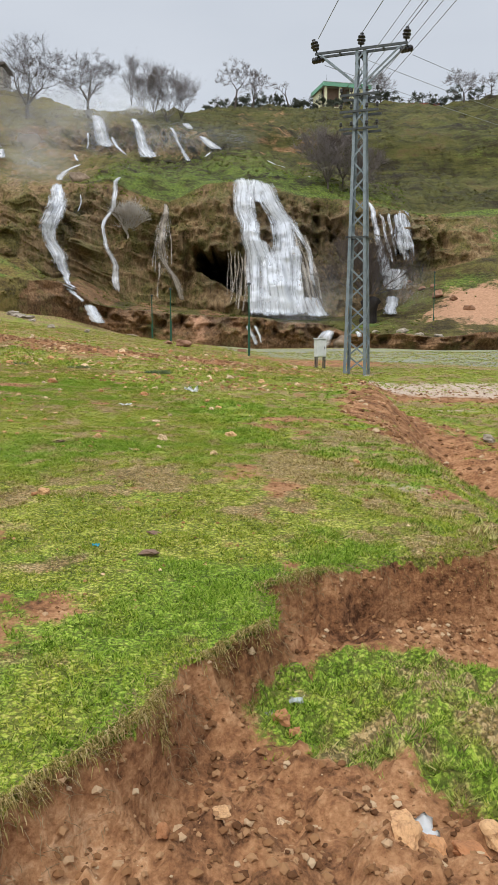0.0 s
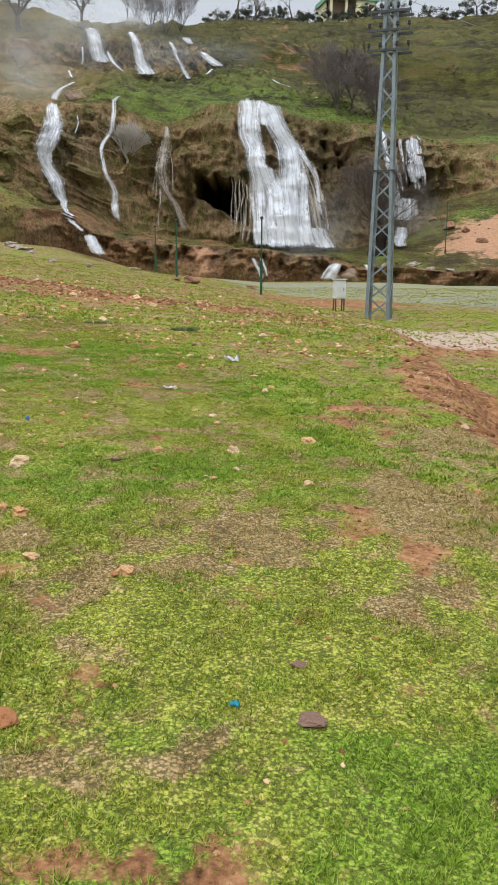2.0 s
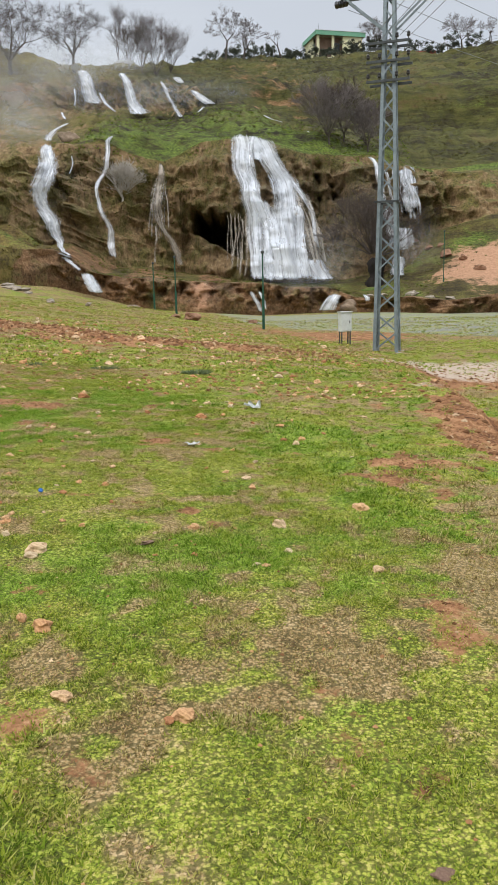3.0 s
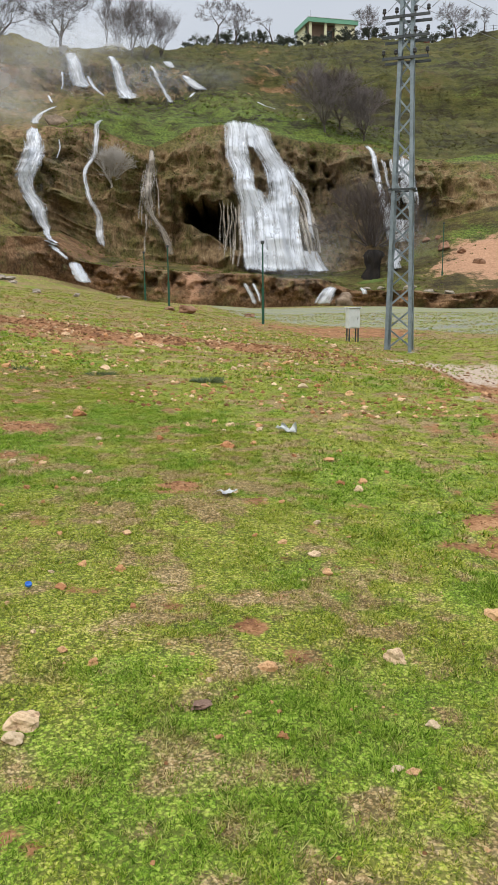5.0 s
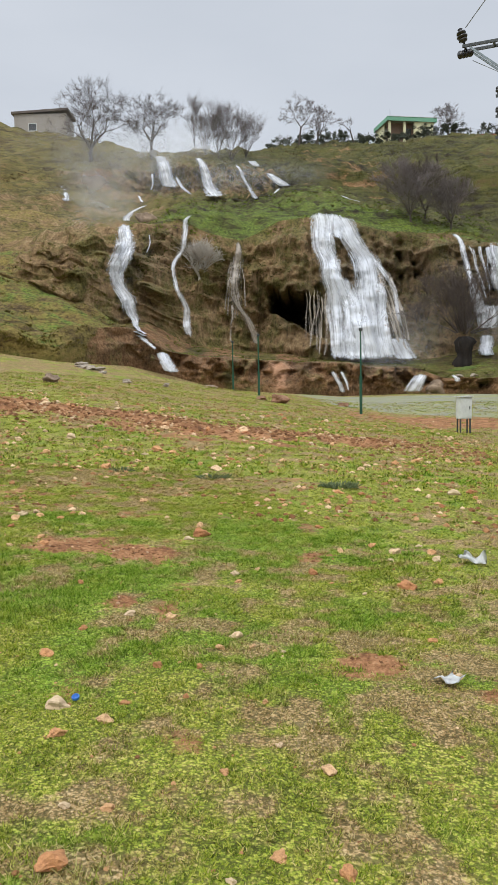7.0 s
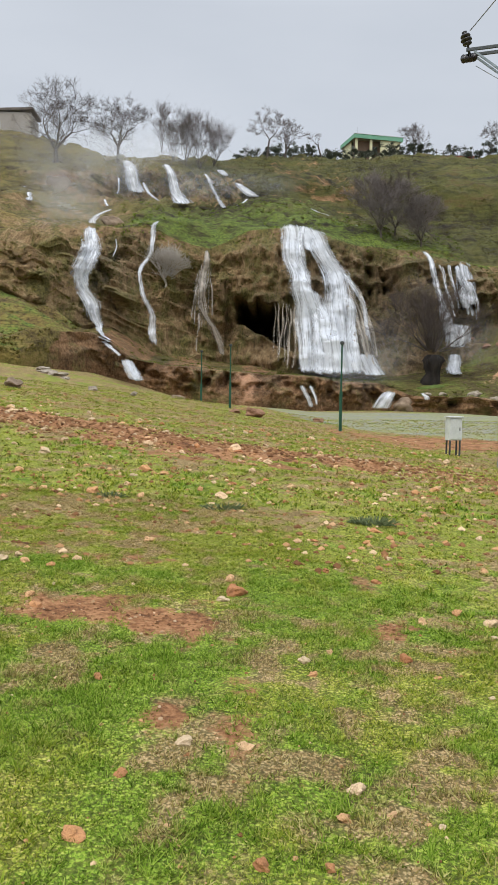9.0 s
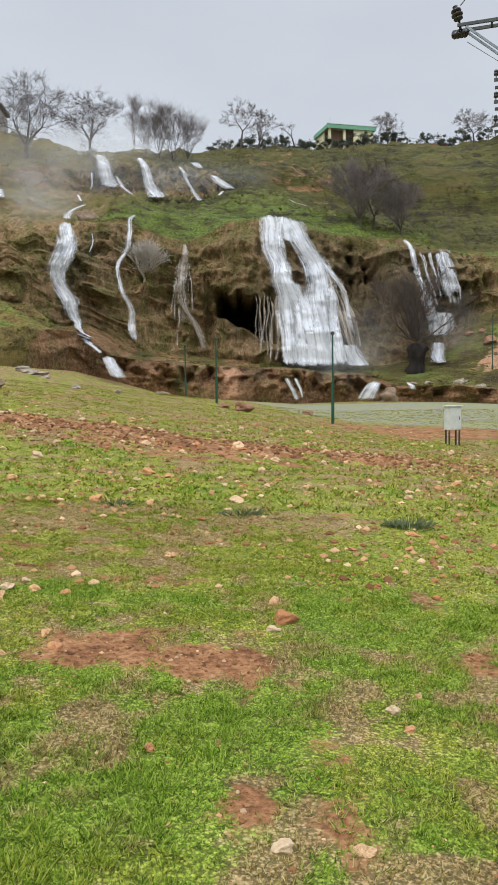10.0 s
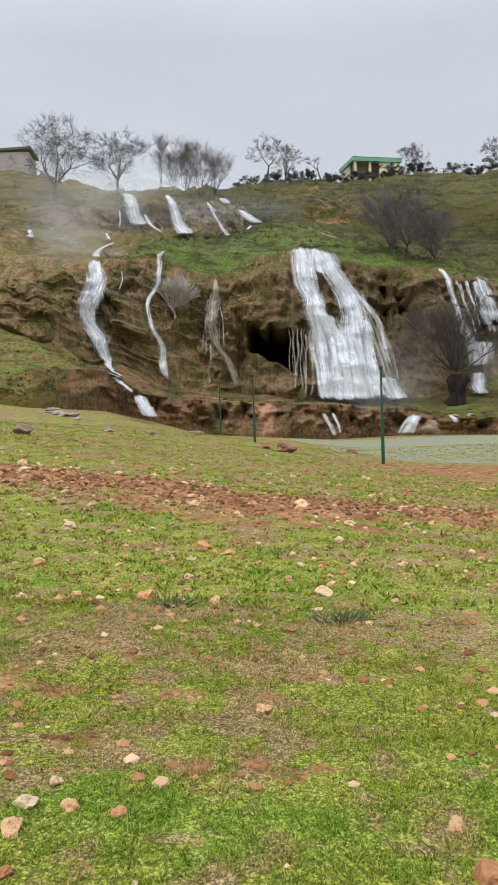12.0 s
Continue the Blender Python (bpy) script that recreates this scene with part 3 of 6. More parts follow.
def bare_zone(x, y):
    m = lowered(x, y)
    soil = step(0.02, 0.14, m) * (y < 3.2)
    # grassy tongue between the two torn lobes, and the turf beyond them
    tongue = bump(x, y, 0.72, 1.72, 0.55, 0.42) + bump(x, y, 1.5, 1.2, 0.6, 0.7)
    soil = soil * (1 - np.clip(2.4 * tongue, 0, 1) * step(0.7, 0.93, m))
    u = (x - np.interp(y, EDGE_Y, EDGE_X) + 0.12 * fbm(x * 2, y * 2, 1.5, 3)) / np.interp(y, EDGE_Y, EDGE_W)
    slope = step(0.0, 0.15, u) * step(1.5, 1.0, u) * step(6.0, 7.0, y) * step(17, 13, y)
    soil = np.maximum(soil, slope)
    soil = np.maximum(soil, np.clip(1.6 * bump(x, y, 2.5, 9.3, 1.15, 2.1), 0, 1))
    soil = np.maximum(soil, 0.75 * np.exp(-((y - 19.8 - 0.7 * vnoise(x * 0.35, 0, 3)) / 1.25) ** 2) * step(1.5, -1.5, x))
    for cx, cy, rx, ry2, a in ((-3.8, 10.45, 0.42, 0.32, 0.66), (-3.3, 10.35, 0.26, 0.4, 0.6), (-3.45, 10.75, 0.3, 0.12, 0.5), (-0.72, 1.65, 0.22, 0.28, 0.5), (-3.09, 9.13, 0.13, 0.3, 0.55), (-2.8, 9.2, 0.16, 0.6, 0.5), (0.56, 3.42, 0.25, 0.2, 0.5), (0.95, 4.6, 0.35, 0.3, 0.6), (1.3, 4.1, 0.3, 0.4, 0.6), (0.05, 4.3, 0.2, 0.5, 0.5), (0.3, 3.9, 0.2, 0.5, 0.5), (0.7, 7.4, 0.6, 0.5, 0.5), (0.45, 5.9, 0.3, 0.4, 0.42), (-1.43, 5.7, 0.14, 0.12, 0.55), (-1.05, 5.8, 0.16, 0.14, 0.5), (-1.22, 6.05, 0.12, 0.1, 0.5), (-1.7, 8.1, 0.5, 0.5, 0.36), (-1.8, 10.5, 0.5, 0.4, 0.42), (3.6, 19.0, 1.8, 1.8, 0.62), (5.5, 19.3, 3.5, 1.6, 0.75), (2.5, 32, 3.5, 2.8, 1.0), (-3.2, 43, 1.5, 3, 0.5)):
        soil = np.maximum(soil, a * bump(x, y, cx, cy, rx, ry2))
    worn = 0.45 * fbm(x * 0.4, y * 0.4, 51.0, 3) + 0.9 * fbm(x * 3.6, y * 3.6, 53.0, 4)
    soil = soil * np.where(y > 3.3, 0.85 + 0.5 * fbm(x * 3.0, y * 3.0, 57.0, 3), 1.0)
    return np.clip(soil + 0.28 * step(0.2, 1.1, worn) + 0.10 * worn, 0, 1)


def make_ground():
    xs = spaced([(-400, 0), (-60, 20), (-24, 1.5), (-8, 0.3), (-5.5, 0.12), (-1.2, 0.05), (1.5, 0.026), (3.6, 0.045), (8, 0.15), (24, 0.4), (60, 1.5), (400, 20)])
    ys = spaced([(-300, 0), (-30, 20), (-3, 1.0), (0, 0.12), (3.1, 0.026), (5, 0.045), (13, 0.07), (20, 0.15), (40, 0.35), (66, 0.5)])
    x, y = np.meshgrid(xs, ys)
    z = field(x, y)
    yb, zb = line_at(0, x)
    # the ground runs a little way in under the foot of the bank
    t = step(-14, 0.5, y - yb)
    z = z * (1 - t) + (zb - 0.12) * t
    z = np.where(y > yb + 0.5, zb - 0.12 - 0.3 * (y - yb - 0.5), z)
    me = quick_mesh("ground", np.stack([x, y, z], -1).reshape(-1, 3), grid_quads(*x.shape))
    soil = bare_zone(x, y)
    road = step(-3.0, 0.5, x + 0.12 * (y - 44)) * step(36.5, 38.5, y + 0.8 * vnoise(x * 0.3, 0, 1) + np.interp(x, [-60, -3, 0.5, 4, 9], [30, 1.75, 0, 2.5, 8.5])) * step(57.5, 54.5, y - np.clip(0.4 * (x - 3), 0, 4))
    lush, dry = turf_tone(x, y)
    paint(me, "zone", soil * (1 - road), road, lush)
    pale = 1.1 * bump(x, y, 7.5, 20.6, 4.5, 2.2) + 0.7 * bump(x, y, 3.6, 20.8, 1.4, 1.4) + 0.5 * bump(x, y, 4.2, 16.0, 1.5, 0.6) + 0.5 * bump(x, y, 1.9, 12.6, 0.8, 0.5) + 0.45 * bump(x, y, 1.15, 4.3, 0.45, 0.5)
    paint(me, "zone_b", np.clip(pale, 0, 1), dry, 0 * pale)
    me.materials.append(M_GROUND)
    return tagged(new("ground", me), "patchy green meadow with red soil and gravel road", "ground", kind="structure")


make_ground()


# ---- hillside ----
def left_bare(x, s):
    return step(-14, -18, x) * ((s > 1.2) & (s < 3.6)) * (0.5 + 0.5 * vnoise(x * 0.3, s * 3, 2.0))


def make_hillside():
    xs = spaced([(-500, 0), (-60, 22), (-34, 0.7), (-24, 0.3), (24, 0.13), (44, 0.32), (60, 0.8), (500, 22)])
    s = np.concatenate([k + np.arange(n) / n for k, n in enumerate(ROWS_BETWEEN)] + [[6.0]])
    x, sg = np.meshgrid(xs, s)
    y, z = hill_at(x, sg)
    # the plateau behind the ridge
    skirt = z[0] - 1.2
    x, y, z, sg = np.vstack([x[:1], x]), np.vstack([y[:1] + 0.1, y]), np.vstack([skirt[None], z]), np.vstack([sg[:1], sg])
    back = np.array([2, 6, 15, 40, 120, 400, 1200, 2800.0])
    yb, zb = y[-1][None] + back[:, None], z[-1][None] + np.array([0.25, 0.5, 0.7, 0.8, 1, 1, 1, 1])[:, None] + 0 * back[:, None]
    x, y, z = np.vstack([x, np.repeat(xs[None], len(back), 0)]), np.vstack([y, yb]), np.vstack([z, zb])
    sg = np.vstack([sg, np.full((len(back), len(xs)), 6.0)])
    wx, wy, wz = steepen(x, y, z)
    me = quick_mesh("hillside", np.stack([wx, wy, wz], -1).reshape(-1, 3), grid_quads(*x.shape))
    k = np.clip(np.floor(sg), 0, 6)
    t = sg - k
    a = np.stack([np.gradient(v, axis=1) for v in (wx, wy, wz)], -1)
    b = np.stack([np.gradient(v, axis=0) for v in (wx, wy, wz)], -1)
    nrm = np.cross(a, b)
    tilt = np.abs(nrm[..., 2]) / np.maximum(np.linalg.norm(nrm, axis=-1), 1e-9)
    flat = step(0.62, 0.88, tilt)
    steep = step(-25, -17, x) * step(27, 19, x)
    rock = (k == 2) * steep * (1.0 - 0.5 * flat) * (1 - 0.5 * step(0.88, 1.0, t)) + 0.45 * (k == 1) * step(-9, -4, x) * step(0, -3, x)
    rock = rock + 0.9 * (k == 4) * step(-27, -22, x) * step(-2, -7, x) * (1 - 0.8 * flat) * np.sin(np.pi * np.clip(t, 0, 1)) ** 0.5
    lush = 0.68 * (k == 3) * step(-18, -14, x) * step(12, 4, x) * (1 - 0.45 * t) + 0.4 * (k == 1) * step(-2, 1, x) * step(18, 12, x) + 0.3 * (k >= 4) * step(12, 30, x) * step(5.9, 5.2, sg)
    lush = lush + 0.75 * (k == 2) * step(0.82, 0.95, t) * step(-12, -8, x) + 0.35 * (k == 2) * flat * step(-9, -5, x) + 0.5 * (k == 2) * bump(x, z, 7.0, 12.5, 2.2, 2.6) + 0.8 * bump(x, sg, 19, 2.45, 4, 0.16) + 0.75 * bump(x, sg, 18, 1.7, 3, 0.25) + (sg < 2.4) * step(-13.5, -15.5, x) * (0.3 + 0.3 * flat) + 0.5 * (k == 3) * step(5, 9, x) * step(18, 14, x) * step(0.25, 0.1, t)
    soil = 1.0 * (k == 0) * (t < 0.85) * step(-14.6, -13.4, x) + 0.9 * (sg < 2.2) * bump(x, z, -12.4, 4.0, 1.6, 1.7) + 0.3 * left_bare(x, sg) + 0.6 * (k == 1) * step(-14, -12, x) * step(2, -2, x) + 0.75 * bump(x, sg, 18.5, 2.65, 1.8, 0.2) + 0.4 * (k >= 4) * step(-8, 0, x) * step(16, 6, x) + 0.5 * (k == 4) * bump(x, t, -25, 0.6, 4, 0.5)
    soil = soil * (0.92 + 0.45 * fbm(x * 0.6, z * 0.8, 61.0, 3))
    orange = 0.95 * bump(x, sg, 17.5, 1.4, 4.2, 0.3) + 0.8 * bump(x, sg, -3.6, 0.45, 0.9, 0.4)
    rough_left = step(-14, -18, x) * step(2.0, 2.5, sg) * step(5.0, 4.5, sg)
    rock = np.clip(rock + 0.3 * left_bare(x, sg) + 0.55 * rough_left * (1 - 0.5 * flat), 0, 1)
    soil = soil + 0.3 * rough_left * fbm(x * 0.3, z * 0.4, 65.0, 3) + 0.06 * rough_left
    # wet rock by the falls; shade of the recess and cave is painted in too
    wet = (k == 2) * (bump(x, z, 2.5, 9, 4.5, 8) + 0.95 * bump(x, z, 7.5, 9, 3.0, 5) + bump(x, z, 12.5, 9, 3.2, 5) + 0.7 * bump(x, z, -14.5, 10, 2.0, 8) + bump(x, z, -2.6, 7.0, 2.0, 2.0)) + 0.5 * (k == 0) * step(-12, -9, x)
    paint(me, "zone", np.clip(rock, 0, 1), np.clip(lush, 0, 1), np.clip(soil, 0, 1))
    paint(me, "zone_b", np.clip(wet, 0, 1), np.clip(orange, 0, 1), step(-10, -18, x) * (0.8 - 0.4 * (k >= 3)) + 0.3 * (k <= 2))
    me.materials.append(M_HILL)
    return tagged(new("hillside", me), "steep brown tufa hillside with grass terraces", "hillside", kind="structure")


make_hillside()


# ---- steel lattice mast ----
def make_mast():
    mast = thing("power_mast", 3.6, 25.65, -0.05, "tall galvanised steel lattice power mast beside the dirt track", "power pole", turn=-18)
    top, base_w, top_w = 10.4, 0.76, 0.31

    def corner(i, h):
        w = (base_w + (top_w - base_w) * h / top) / 2
        return Vector((w * (1, 1, -1, -1)[i], w * (1, -1, -1, 1)[i], h))

    for i in range(4):
        bm = bmesh.new()
        sx, sy = (1, 1, -1, -1)[i], (1, -1, -1, 1)[i]
        a, b = corner(i, 0), corner(i, top)
        add_bar(bm, a + Vector((-sx * 0.045, 0, 0)), b + Vector((-sx * 0.045, 0, 0)), 0.09, 0.012)
        add_bar(bm, a + Vector((0, -sy * 0.045, 0)), b + Vector((0, -sy * 0.045, 0)), 0.012, 0.09)
        part("leg", bm, M_STEEL, mast)
    levels = [0.12 + (top - 0.2) * (1 - (1 - k / 19) ** 1.12) for k in range(20)]
    for n, (lo, hi) in enumerate(zip(levels, levels[1:])):
        for side in range(4):
            i, j = side, (side + 1) % 4
            if (n + side) % 2:
                i, j = j, i
            bm = bmesh.new()
            up = (1, 0, 0) if side % 2 == 0 else (0, 1, 0)
            add_bar(bm, corner(i, lo), corner(j, hi), 0.05, 0.012, up)
            part("brace", bm, M_STEEL, mast)
    for h in (4.55,):
        bm = bmesh.new()
        for i in range(4):
            a, b = corner(i, h), corner((i + 1) % 4, h)
            d = (b - a).normalized() * 0.09
            add_bar(bm, a - d, b + d, 0.06, 0.05, (0, 0, 1))
        part("ring", bm, M_DARKSTEEL, mast, "dark steel ring round the mast")
    for i in range(4):
        bm = bmesh.new()
        c = corner(i, 0)
        add_box(bm, (c.x, c.y, 0.02), (0.2, 0.2, 0.16), None, 0.015)
        part("footing", bm, M_CONCRETE, mast, "small concrete footing")
    # cross-arm, turned a little about the mast
    arm = new("crossarm")
    arm.parent = mast
    arm.location, arm.rotation_euler = (0, 0, 10.35), (0, 0, radians(-2))
    mesh = bmesh.new()
    for y in (-0.17, 0.17):
        add_box(mesh, (0, y, 0), (2.95, 0.05, 0.075), None, 0.006)
    for x in (-1.42, -0.7, 0.7, 1.42):
        add_box(mesh, (x, 0, 0), (0.05, 0.34, 0.05))
    part("beam", mesh, M_DARKSTEEL, arm)
    for sx in (-1, 1):
        for y in (-0.17, 0.17):
            bm = bmesh.new()
            add_bar(bm, (sx * 0.15, y, -1.0), (sx * 1.28, y, -0.05), 0.05, 0.04)
            part("strut", bm, M_STEEL, arm)
    pin = [(0.025, 0.0), (0.03, 0.12), (0.11, 0.13), (0.12, 0.17), (0.06, 0.19), (0.06, 0.22), (0.14, 0.24), (0.145, 0.28), (0.06, 0.31), (0.06, 0.34), (0.13, 0.36), (0.12, 0.41), (0.07, 0.44), (0.05, 0.48), (0.07, 0.50), (0.03, 0.53)]
    for x in (-1.42, 0.0, 1.42):
        bm = bmesh.new()
        add_lathe(bm, [(r * 0.95, hh * 0.85) for r, hh in pin], Matrix.Translation((x, -0.15, 0.03)) @ Matrix.Rotation(radians(-16 if x < -1 else 5), 4, "Y"))
        part("pin_insulator", bm, M_INSULATOR, arm, "dark ribbed porcelain insulator", True)
        bm = bmesh.new()
        string = []
        for k in range(4):
            h = k * 0.115
            string += [(0.022, h), (0.095, h + 0.015), (0.105, h + 0.05), (0.035, h + 0.075), (0.022, h + 0.105)]
        lean = Matrix.Translation((x + 0.12, 0.2, -0.05)) @ Matrix.Rotation(radians(108), 4, Vector((1, -0.85, 0)).normalized())
        add_lathe(bm, string, lean)
        part("string_insulator", bm, M_INSULATOR, arm, "dark ribbed string insulator", True)
    # two low-voltage brackets
    for h in (8.95, 8.45, 7.92):
        br = new("bracket")
        br.parent = mast
        br.location, br.rotation_euler = (0, 0, h), (0, 0, radians(-2))
        bm = bmesh.new()
        for y in (-0.26, 0.26):
            add_box(bm, (0, y, 0), (1.25, 0.05, 0.07), None, 0.005)
        part("bar", bm, M_DARKSTEEL, br)
        for x in (-0.58, -0.25, 0.25, 0.58):
            bm = bmesh.new()
            add_lathe(bm, [(0.012, 0), (0.012, 0.06), (0.05, 0.07), (0.055, 0.11), (0.035, 0.125), (0.05, 0.14), (0.045, 0.18), (0.02, 0.2)], Matrix.Translation((x, -0.26, 0.03)), 10)
            part("spool_insulator", bm, M_INSULATOR, br, "small dark spool insulator", True)
    return mast


make_mast()


def make_wire(a, b, sag, radius=0.012):
    cu = bpy.data.curves.new("power_line", "CURVE")
    cu.dimensions, cu.bevel_depth, cu.bevel_resolution = "3D", radius, 1
    sp = cu.splines.new("POLY")
    n = 24
    sp.points.add(n)
    for k in range(n + 1):
        t = k / n
        p = Vector(a).lerp(Vector(b), t)
        sp.points[k].co = (p.x, p.y, p.z - sag * 4 * t * (1 - t), 1)
    cu.materials.append(M_WIRE)
    return tagged(new("power_line", cu), "thin bare overhead power line fixed to the mast", "power line", "lines on the mast")


ca, sa = math.cos(radians(-20)), math.sin(radians(-20))
for off in (-1.42, 0.0, 1.42):
    px, py = 3.6 + off * ca, 25.65 + off * sa
    make_wire((px, py, 10.82), (px + 4.5, py - 42, 12.5), 0.5)
    make_wire((px + 0.25, py + 0.3, 10.1), (px + 62, py + 70, 20.0), 1.6, 0.008)
for off in (-0.58, -0.25, 0.25, 0.58):
    make_wire((3.6 + off * ca, 25.4 + off * sa, 9.05), (3.6 + off * ca + 4.2, 25.4 - 42, 10.5), 0.6, 0.008)


# ---- green posts and cabinet ----
def make_post(x, y, z, height, base):
    post = thing("metal_post", x, y, z, "slim green-painted metal post standing at the meadow's edge", "post", "green posts", turn=15)
    bm = bmesh.new()
    add_tube(bm, (0, 0, -0.1), (0, 0, height), 0.035, 0.03, 10)
    part("tube", bm, M_GREENPAINT, post, smooth=False)
    bm = bmesh.new()
    add_tube(bm, (0, 0, -0.1), (0, 0, base), 0.055, 0.055, 10)
    part("sleeve", bm, M_GREENPAINT, post)
    bm = bmesh.new()
    add_lathe(bm, [(0.05, 0), (0.07, 0.03), (0.07, 0.09), (0.03, 0.12)], Matrix.Translation((0, 0, height)), 10)
    part("cap", bm, M_DARKSTEEL, post, "dark cap")
    return post


make_post(0.0, 33.1, 0.52, 2.95, 1.35)
make_post(-4.12, 41.0, 0.95, 2.8, 1.2)
make_post(-5.9, 47.5, 1.0, 2.75, 1.1)
make_post(13.95, 60.0, 2.0, 4.1, 0.9)


def make_cabinet():
    box = thing("meter_cabinet", 2.55, 27.6, 0.2, "white metal electrical cabinet on four thin legs", "electrical cabinet", turn=16)
    bm = bmesh.new()
    add_box(bm, (0, 0, 0.72), (0.38, 0.24, 0.62), None, 0.012)
    part("body", bm, M_WHITEPAINT, box)
    bm = bmesh.new()
    add_box(bm, (0, -0.01, 1.045), (0.44, 0.31, 0.03), None, 0.008)
    part("roof", bm, M_WHITEPAINT, box)
    bm = bmesh.new()
    add_box(bm, (-0.01, -0.127, 0.72), (0.33, 0.016, 0.56), None, 0.006)
    door = part("door", bm, M_WHITEPAINT, box)
    bm = bmesh.new()
    add_box(bm, (0.11, -0.142, 0.72), (0.02, 0.016, 0.09), None, 0.004)
    part("handle", bm, M_DARKSTEEL, door, "dark handle")
    for x in (-0.15, 0.15):
        for y in (-0.09, 0.09):
            bm = bmesh.new()
            add_box(bm, (x, y, 0.18), (0.035, 0.035, 0.5))
            part("leg", bm, M_DARKSTEEL, box, "dark steel leg")
    return box


make_cabinet()


# ---- falling water ----
def make_water_material(name, tint, cover):
    n = Nodes(name)
    uv = n.coord.outputs["UV"]
    fine = n.noise(1.0, 6, 0.72, (11.0, 0.42, 1.0), uv)
    broad = n.noise(1.0, 4, 0.6, (2.6, 0.2, 1.0), uv)
    foam = n.noise(1.0, 5, 0.7, (4.0, 3.0, 1.0), uv)
    at = n.add("ShaderNodeAttribute")
    at.attribute_name = "edge"
    s = n.math("ADD", n.math("MULTIPLY", fine, 0.5), n.math("MULTIPLY", broad, 0.5))
    s = n.math("ADD", s, n.math("MULTIPLY", n.math("SUBTRACT", foam, 0.5), 0.25))
    a = n.math("ADD", s, n.math("MULTIPLY", n.math("SUBTRACT", at.outputs["Fac"], 0.72), 0.62))
    alpha = n.ramp(a, [(cover, 0.0), (cover + 0.12, 0.45), (cover + 0.26, 0.95)])
    # shading inside the sheet is painted into the colour, along the streaks
    dim = tuple(v * 0.7 for v in tint)
    c = n.ramp(s, [(0.38, dim), (0.62, tint)])
    d = n.add("ShaderNodeBsdfDiffuse")
    n.put(d.inputs["Color"], c)
    tl = n.add("ShaderNodeBsdfTranslucent")
    n.put(tl.inputs["Color"], c)
    g = n.add("ShaderNodeBsdfGlossy", Roughness=0.35)
    m1, m2, m3 = n.add("ShaderNodeMixShader", Fac=0.25), n.add("ShaderNodeMixShader", Fac=0.06), n.add("ShaderNodeMixShader")
    tr = n.add("ShaderNodeBsdfTransparent")
    links = n.tree.links
    links.new(d.outputs[0], m1.inputs[1])
    links.new(tl.outputs[0], m1.inputs[2])
    links.new(m1.outputs[0], m2.inputs[1])
    links.new(g.outputs[0], m2.inputs[2])
    links.new(tr.outputs[0], m3.inputs[1])
    links.new(m2.outputs[0], m3.inputs[2])
    n.put(m3.inputs["Fac"], alpha)
    links.new(m3.outputs[0], n.out.inputs["Surface"])
    return n.mat


M_WATER = make_water_material("white_water", (0.84, 0.87, 0.91), 0.385)
M_THINWATER = make_water_material("thin_water", (0.83, 0.85, 0.88), 0.455)
M_VEIL = make_water_material("veil_water", (0.74, 0.76, 0.78), 0.50)
M_SILTWATER = make_water_material("silty_water", (0.58, 0.51, 0.42), 0.50)


